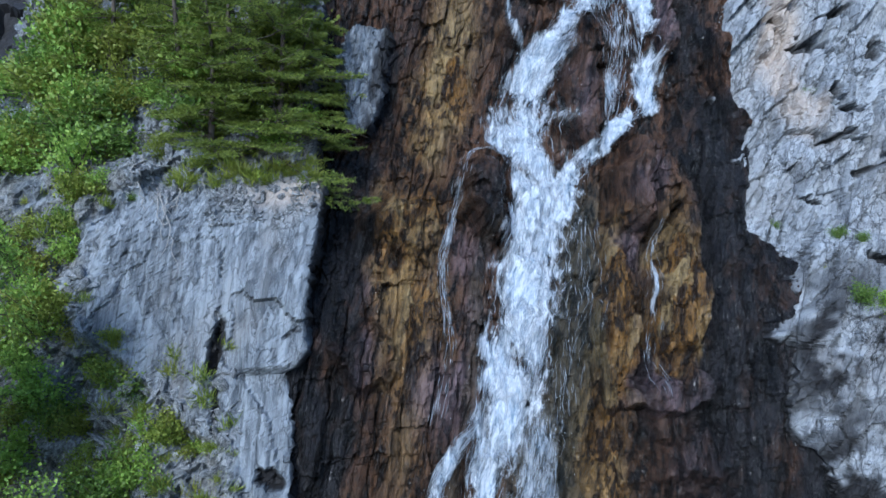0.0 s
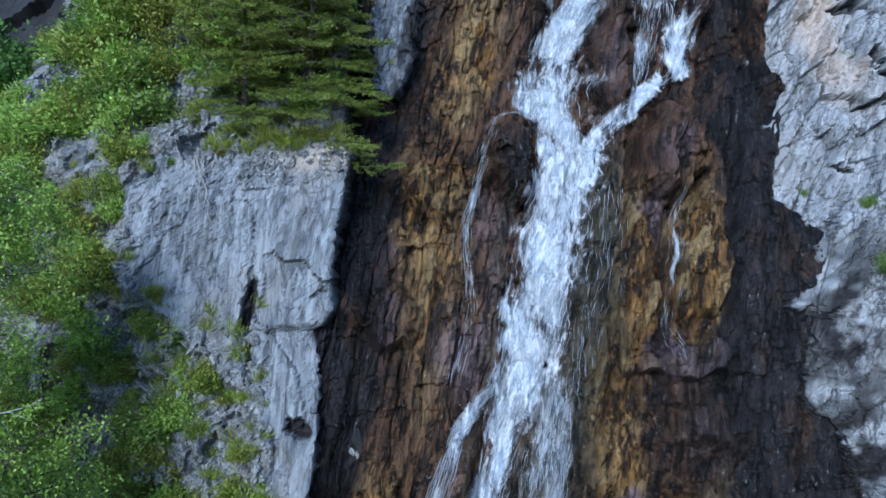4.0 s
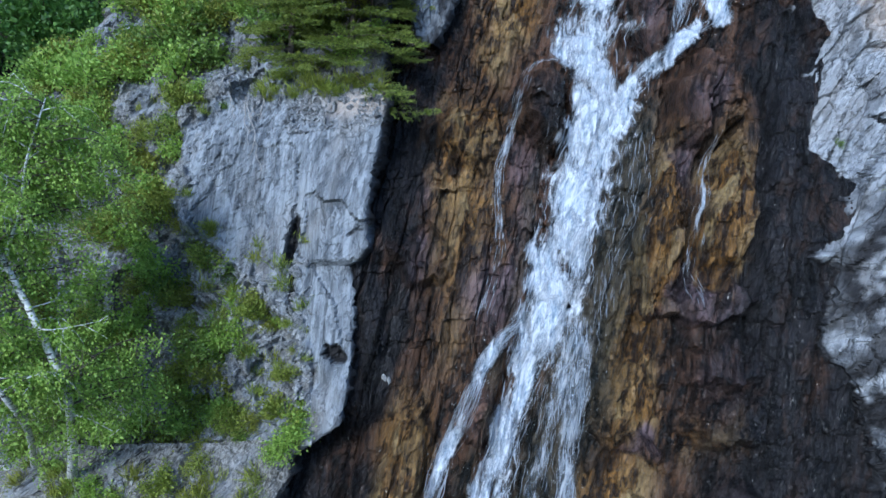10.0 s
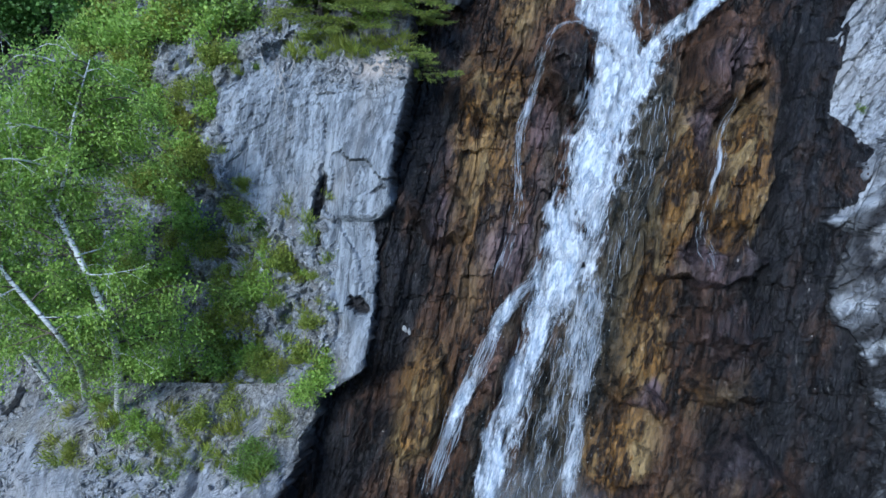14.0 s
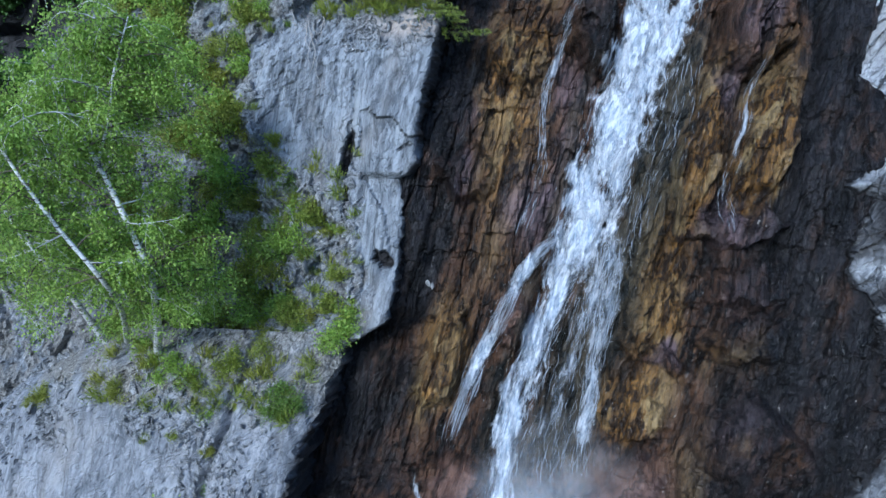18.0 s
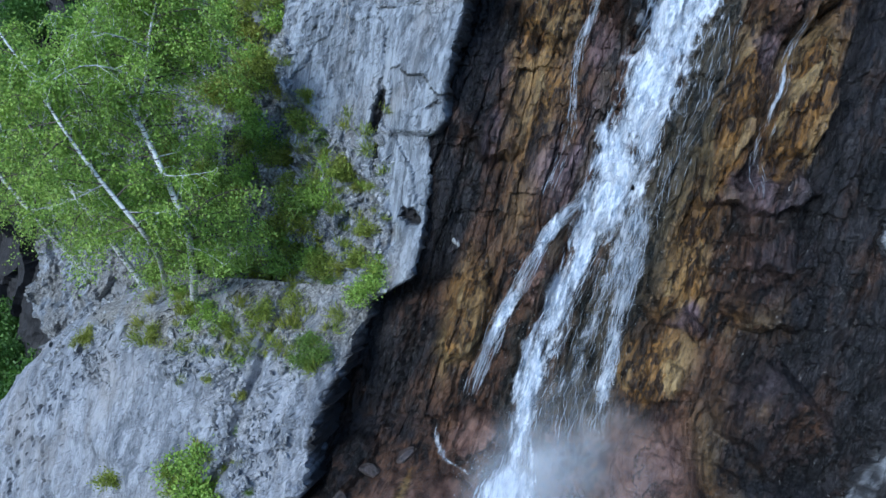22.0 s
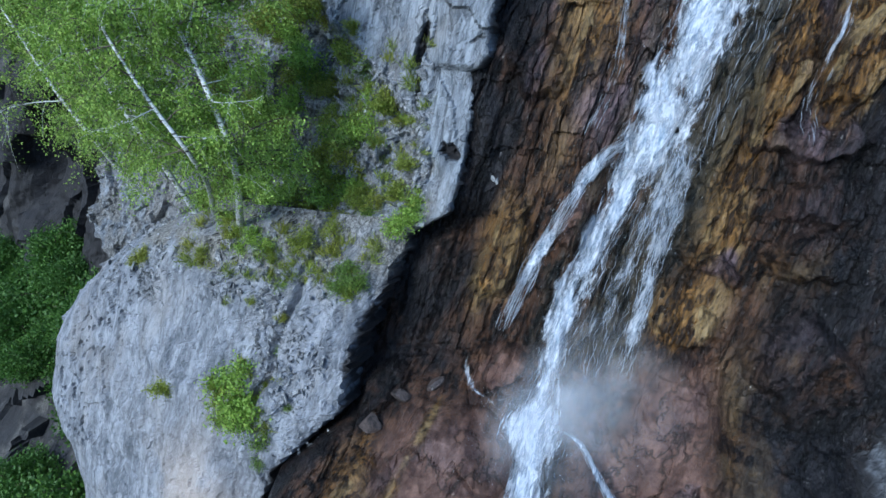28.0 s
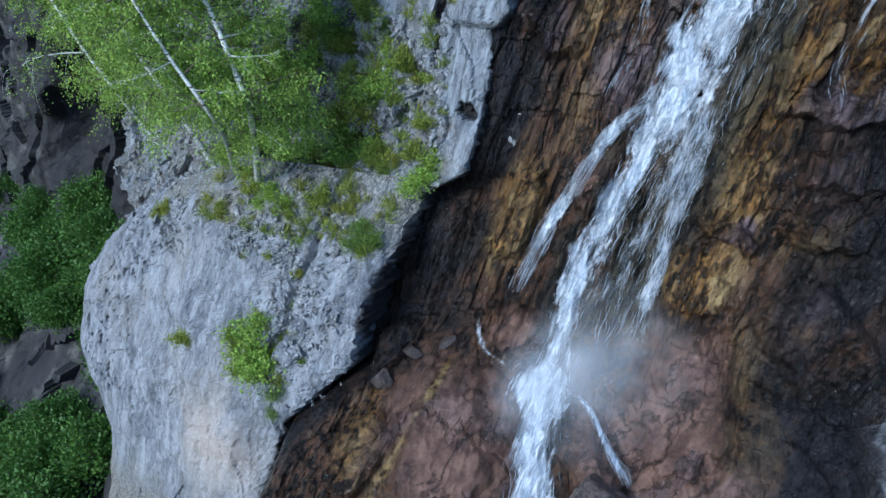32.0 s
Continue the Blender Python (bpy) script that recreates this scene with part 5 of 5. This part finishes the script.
while len(many) < 190:
    u, v = (rng.uniform(-9.5, -2.0), rng.uniform(-3.5, 5.0)) if len(many) < 105 else (rng.uniform(-10, -0.6), rng.uniform(4.9, 10))
    if u > np.interp(v, FACE_V, FACE_U) - 0.25 and v < 4.95:
        continue
    if v > 4.9 and u > -0.8 - 0.1 * (v - 5):
        continue
    if u < np.interp(v, [-8, -5.5, -4, 0, 5, 7.5, 9, 13], [-14, -16.6, -16, -15, -13, -8.6, -7.6, -8]) + 0.35:
        continue
    if (abs(u + 3.9) < 0.75 and abs(v - 5.1) < 0.9) or (u < -6.6 and v > 8.2):
        continue
    if grad(np.array(u * 0.8), np.array(v * 0.8), 33) < -0.22:
        continue
    many.append((u, v, rng.uniform(0.6, 1.3) * (1.1 if v < 4.9 else 1.7), int(rng.choice([0, 0, 1, 1, 2, 3, 3]))))
for k, (u, v, s, i) in enumerate(spots_left + many):
    at = place(u, v, float(buttress_depth(u, v)) + 0.06)
    m = Matrix.Translation(at) @ pose(0, 0, 0, 14, 0, rng.uniform(0, 360)) @ Matrix.Diagonal((s, s, s * rng.uniform(0.8, 1.1), 1))
    copy_thing(kinds[i], m)
spur = [(-6.62, -8.3, 1.9, 3), (-6.1, -8.3, 1.5, 3), (-7.0, -7.7, 1.3, 3), (-6.4, -7.3, 1.2, 3), (-5.7, -8.8, 1.0, 2), (-6.9, -8.6, 1.2, 3), (-8.95, -8.3, 1.0, 0), (-3.55, -4.5, 0.9, 2), (-3.9, -4.3, 0.8, 2), (-7.95, -4.6, 0.75, 0), (-5.2, -3.7, 0.9, 0), (-4.4, -3.5, 0.9, 1),
        (-6.6, -3.8, 0.8, 3), (-7.4, -3.6, 0.8, 3), (-9.5, -3.6, 1.0, 3), (-5.9, -4.3, 0.6, 0), (-6.3, -5.2, 0.4, 0), (-5.9, -9.3, 0.6, 2), (-5.5, -6.4, 0.4, 2), (-5.6, -5.6, 0.45, 0), (-5.3, -7.0, 0.4, 0), (-5.1, -7.7, 0.35, 2), (-6.9, -5.3, 0.4, 1), (-10.6, -5.0, 0.7, 0), (-11.2, -5.4, 0.5, 1), (-3.4, -3.8, 0.6, 1), (-6.1, -4.1, 0.8, 3), (-5.2, -4.3, 0.7, 1), (-4.0, -4.6, 0.75, 2), (-6.9, -4.2, 0.7, 3), (-5.6, -4.9, 0.55, 3), (-4.6, -4.5, 0.4, 1)]
for u, v, s, i in spur:
    at = place(u, v, float(boulder_depth(u, v)) + 0.08)
    copy_thing(kinds[i], Matrix.Translation(at) @ pose(0, 0, 0, 30, 0, rng.uniform(0, 360)) @ Matrix.Scale(s, 4))
for u, v, s, i in [(9.5, 2.45, 0.5, 2), (9.75, 2.3, 0.4, 2), (9.2, 1.1, 0.75, 2), (9.6, 0.9, 0.7, 3), (8.7, 2.9, 0.35, 2), (9.0, 1.8, 0.25, 1), (10.2, 5.9, 0.4, 2)]:
    at = place(u, v, float(right_depth(u, v)) + 0.05)
    copy_thing(kinds[i], Matrix.Translation(at) @ pose(0, 0, 0, 25, 0, rng.uniform(0, 360)) @ Matrix.Scale(s, 4))
# the first of each kind stand on the slope too
for o, (u, v) in zip(kinds, [(-6.4, 3.1), (-7.0, 1.2), (-6.2, 7.3), (-4.2, 6.9)]):
    o.matrix_basis = Matrix.Translation(place(u, v, float(buttress_depth(u, v)) + 0.06))

# thicket far below
far = bush(41, FAR_LEAF, 0.045, "dense dark green thicket on the far slope", "thickets on the far slope", n_stem=46, per=240)
far.matrix_basis = Matrix.Translation(place(-24.5, -12.5, float(hill_depth(np.array(-24.5), np.array(-12.5)))))
for k in range(40):
    u, v = rng.uniform(-33, -15.5), rng.uniform(-22, -8.5)
    if k > 30:
        u, v = rng.uniform(-20, -9), rng.uniform(1, 8)
    d = float(hill_depth(np.array(u), np.array(v)))
    copy_thing(far, Matrix.Translation(place(u, v, d)) @ pose(0, 0, 0, 20, 0, rng.uniform(0, 360)) @ Matrix.Scale(rng.uniform(2.2, 4.5), 4))
far.scale = (4.0, 4.0, 4.0)


# ---- single rocks ----
def stone_material(name, low, high, rough, coat):
    m, nt, b = material(name)
    t = Tree(nt)
    chip = t.noise(6.0, 8, 0.8, None, 1.0)
    grain = t.noise(30, 4, 0.75)
    col = t.mix(t.ramp(chip, 0.43, 0.57), low, high)
    col = t.mix(t.ramp(grain, 0.58, 0.66, 0, 0.5), col, [min(1, c * 1.6 + 0.05) for c in high])
    col = t.mix(t.ramp(t.noise(2.0, 6, 0.7), 0.46, 0.38, 0, 0.8), col, [c * 0.4 for c in low])
    t.put(b.inputs["Base Color"], col)
    b.inputs["Roughness"].default_value = rough
    b.inputs["Coat Weight"].default_value = coat
    b.inputs["Coat Roughness"].default_value = 0.15
    t.put(b.inputs["Normal"], t.bump(grain, 0.6, 0.03, t.bump(chip, 0.8, 0.10)))
    return m


DRY_STONE = stone_material("dry_stone", (0.17, 0.18, 0.19), (0.50, 0.50, 0.505), 0.85, 0.0)


def block_mesh(seed, mat, cuts=11, fine=4, rough=0.05):
    """A broken block about one metre through, cut by flat breaks."""
    rng = np.random.default_rng(seed)
    bm = bmesh.new()
    bmesh.ops.create_icosphere(bm, subdivisions=fine, radius=1.0)
    p = np.array([v.co for v in bm.verts])
    n = unit(p)
    faces = unit(rng.normal(size=(cuts, 3)))
    reach = rng.uniform(0.36, 0.52, cuts)
    r = np.min(reach[None] / np.maximum(n @ faces.T, 0.12), axis=1)
    r = np.minimum(r, 0.75)
    f = 3.0
    r = r * (1 + rough * fbm(n[:, 0] * f + seed, n[:, 1] * f + n[:, 2] * 2.1, 4, seed) - 0.6 * rough * facet(n[:, 0] * 5 + n[:, 2] * 2, n[:, 1] * 5 + n[:, 2] * 3, seed + 3, 1.5)[0])
    for v, q in zip(bm.verts, n * r[:, None]):
        v.co = q
    me = bpy.data.meshes.new("rock")
    bm.to_mesh(me)
    bm.free()
    me.materials.append(mat)
    return me


def rock(seed, mat, label, u, v, size, turn=0, sink=0.3, depth=wet_depth, group="rocks in the fall"):
    """A rock of a size across, along the slope and outwards, bedded in the face."""
    ob = tagged(new("rock", block_mesh(seed, mat)), label, "rock", group)
    d = float(np.mean(depth(u + 0.3 * size[0] * np.array([0, -1, 1, 0, 0]), v + 0.3 * size[1] * np.array([0, 0, 0, -1, 1]))))
    axes = Matrix([list(a) for a in (RR, RU, -RF)]).transposed().to_4x4()
    at = place(u, v, d - size[2] * (0.5 - sink))
    ob.matrix_basis = Matrix.Translation(at) @ axes @ pose(0, 0, 0, 0, 0, turn) @ Matrix.Diagonal((*size, 1))
    return ob


WHITE_STONE = stone_material("white_stone", (0.5, 0.5, 0.49), (0.8, 0.8, 0.78), 0.8, 0.0)
rock(328, WHITE_STONE, "small white stone lodged on the wet face", -0.82, -1.78, (0.10, 0.15, 0.1), 20)
rock(329, WHITE_STONE, "small white stone lodged on the wet face", -0.70, -1.83, (0.08, 0.17, 0.1), 12)

DARK_STONE = stone_material("wet_dark_stone", (0.03, 0.026, 0.026), (0.17, 0.13, 0.115), 0.4, 0.3)
for k, (u, v, size, turn) in enumerate([(2.3, -8.75, (1.0, 0.9, 0.8), 10), (1.05, -8.35, (0.42, 0.5, 0.35), 0), (-1.7, -7.0, (0.45, 0.3, 0.3), 30), (-2.5, -7.3, (0.5, 0.35, 0.3), -10), (-3.1, -7.9, (0.5, 0.5, 0.3), 40)]):
    rock(340 + k, DARK_STONE, "wet dark boulder lapped by the fall", u, v, size, turn, 0.42)

# loose dry stones
stones = [tagged(new("stone", block_mesh(400 + k, DRY_STONE, 7, 3)), "loose pale grey stone lying on the rock", "stone", "loose stones") for k in range(4)]
rng = np.random.default_rng(51)
spread = [(-2.6, -0.75, 3.75, 4.6, 40, buttress_depth, 0.10), (-4.5, -3.2, 4.4, 5.8, 36, buttress_depth, 0.13), (-5.0, -2.6, -2.8, 0.8, 60, buttress_depth, 0.2),
          (-6.6, -4.2, -4.9, -3.6, 34, boulder_depth, 0.13), (-9.4, -5.0, 0.5, 4.0, 14, buttress_depth, 0.2), (-7.6, -5.6, -5.6, -4.2, 40, boulder_depth, 0.10), (-6.2, -4.7, -7.6, -5.0, 34, boulder_depth, 0.10), (-12.6, -9.6, -5.9, -4.4, 20, boulder_depth, 0.12), (-5.4, -4.0, -6.6, -5.6, 10, boulder_depth, 0.1), (7.6, 9.0, -7.0, -5.0, 10, right_depth, 0.12)]
used = 0
for u0, u1, v0, v1, n, depth, size in spread:
    for k in range(n):
        u, v = rng.uniform(u0, u1), rng.uniform(v0, v1)
        s = size * rng.uniform(0.5, 1.8)
        m = Matrix.Translation(place(u, v, float(depth(u, v)) - 0.25 * s)) @ pose(0, 0, 0, *rng.uniform(0, 360, 3)) @ Matrix.Diagonal((s * 1.2, s * rng.uniform(0.4, 0.8), s * rng.uniform(0.2, 0.5), 1))
        if used < 4:
            stones[used].matrix_basis = m
        else:
            copy_thing(tagged(stones[used % 4]), Matrix.Identity(4)).matrix_basis = m
        used += 1

# splinters of stone that nobody could count
def rubble(beds, seed):
    rng = np.random.default_rng(seed)
    verts, faces = [], []
    tri = np.array([(0, 1, 4), (1, 2, 4), (2, 3, 4), (3, 0, 4), (1, 0, 5), (2, 1, 5), (3, 2, 5), (0, 3, 5)])
    for u0, u1, v0, v1, n, depth, size in beds:
        u, v = rng.uniform(u0, u1, n), rng.uniform(v0, v1, n)
        near = grad(u * 1.1, v * 1.1, 230 + seed) > -0.15
        u, v = u[near], v[near]
        n = len(u)
        at = place(u, v, depth(u, v) - 0.01)
        a = unit(rng.normal(size=(n, 3)))
        b_ = unit(np.cross(a, rng.normal(size=(n, 3))))
        c_ = np.cross(a, b_)
        k = size * rng.uniform(0.4, 1.6, (n, 1)) ** 1.5
        ring = [a * k, b_ * k * rng.uniform(0.3, 0.7, (n, 1)), -a * k * rng.uniform(0.6, 1.1, (n, 1)), -b_ * k * rng.uniform(0.3, 0.7, (n, 1)), c_ * k * 0.22 + a * k * 0.2, -c_ * k * 0.2]
        o = sum(len(q) for q in verts)
        verts.append(np.stack([at + r for r in ring], 1).reshape(-1, 3))
        faces.append((tri[None] + 6 * np.arange(n)[:, None, None]).reshape(-1, 3) + o)
    ob = new("stone_rubble", raw("stone_rubble", np.concatenate(verts), np.concatenate(faces), DRY_STONE))
    return tagged(ob, "pale splinters of stone scattered on the ledges", "rubble", kind="stuff")


rubble([(-2.9, -0.72, 3.6, 4.6, 420, buttress_depth, 0.07), (-4.6, -3.0, 4.2, 5.9, 420, buttress_depth, 0.08), (-5.2, -2.3, -2.9, 0.8, 1100, buttress_depth, 0.10), (-9.4, -5.0, -1.0, 4.0, 300, buttress_depth, 0.12)], 81)
rubble([(-7.6, -4.0, -5.3, -3.4, 800, boulder_depth, 0.08), (-6.3, -4.8, -7.8, -5.0, 420, boulder_depth, 0.07), (-12.8, -9.4, -6.0, -4.2, 420, boulder_depth, 0.08), (-5.6, -3.9, -9.0, -5.6, 160, boulder_depth, 0.06)], 82)

# ---- roots, dead twigs, grass ----
def rooted(name, label, category, seed, starts, mat, thick, down=0.7):
    rng = np.random.default_rng(seed)
    root = tagged(new(name), label, category)
    foot = place(starts[0][0], starts[0][1], float(buttress_depth(starts[0][0], starts[0][1])))
    root.location = foot
    for u, v, long, lean in starts:
        n = 14
        f = np.linspace(0, 1, n)
        uu = u + lean * f * long + 0.10 * np.cumsum(rng.normal(size=n)) * 0.35
        vv = v - long * f
        d = buttress_depth(uu, vv) - 0.03 - 0.05 * np.sin(f * 3.1)
        line = place(uu, vv, d) - foot
        lines = [(line, thick, thick * 0.35)]
        for j in range(3):
            i = rng.integers(3, 11)
            tip = line[i] + rng.normal(size=3) * 0.16 + np.array([0, -0.05, -0.18])
            lines.append((bend([line[i], (line[i] + tip) / 2 + rng.normal(size=3) * 0.03, tip], 6), thick * 0.5, thick * 0.2))
        child("root", tubes("root", lines, mat, 5), root)
    return root


rooted("dry_roots", "bare grey roots hanging over the rock edge", "roots", 61, [(-4.2, 5.0, 0.9, 0.1), (-4.0, 4.7, 1.3, 0.15), (-3.7, 4.55, 0.9, -0.1), (-3.9, 4.6, 1.8, 0.25), (-4.3, 5.4, 0.7, -0.2), (-3.5, 4.6, 0.6, 0.3)], DEAD_WOOD, 0.018)
rooted("dry_roots", "bare grey roots hanging over the rock edge", "roots", 62, [(-2.9, 4.8, 0.5, 0.3), (-2.5, 4.7, 0.4, -0.2), (-1.9, 4.8, 0.4, 0.3)], DEAD_WOOD, 0.012)

grass = []
for k in range(3):
    rng2 = np.random.default_rng(70 + k)
    n = 90
    at = rng2.normal(size=(n, 3)) * [0.07, 0.07, 0.01]
    way = unit(np.stack([rng2.normal(size=n) * 0.5, rng2.normal(size=n) * 0.5, np.ones(n)], 1))
    me = leaves("grass_tuft", at, way, 0.24, BUSH_LEAF, rng2, 0.03, 0.25)
    grass.append(tagged(new("grass_tuft", me), "thin yellow-green grass tuft on the ledge", "grass", "grass tufts"))
beds = [(-3.6, -0.8, 4.45, 4.9, 40, buttress_depth), (-5.2, -2.4, -3.0, 1.5, 50, buttress_depth), (-8.5, -3.2, -4.8, -3.4, 50, boulder_depth), (-7.4, -5.6, -8.6, -6.8, 26, boulder_depth), (-8.5, -4.8, 2.0, 6.0, 40, buttress_depth)]
used = 0
for u0, u1, v0, v1, n, depth in beds:
    for k in range(n):
        u, v = rng.uniform(u0, u1), rng.uniform(v0, v1)
        m = Matrix.Translation(place(u, v, float(depth(u, v)) + 0.02)) @ pose(0, 0, 0, 25, rng.uniform(-15, 15), rng.uniform(0, 360)) @ Matrix.Scale(rng.uniform(0.7, 1.5), 4)
        if used < 3:
            grass[used].matrix_basis = m
        else:
            copy_thing(grass[used % 3], Matrix.Identity(4)).matrix_basis = m
        used += 1
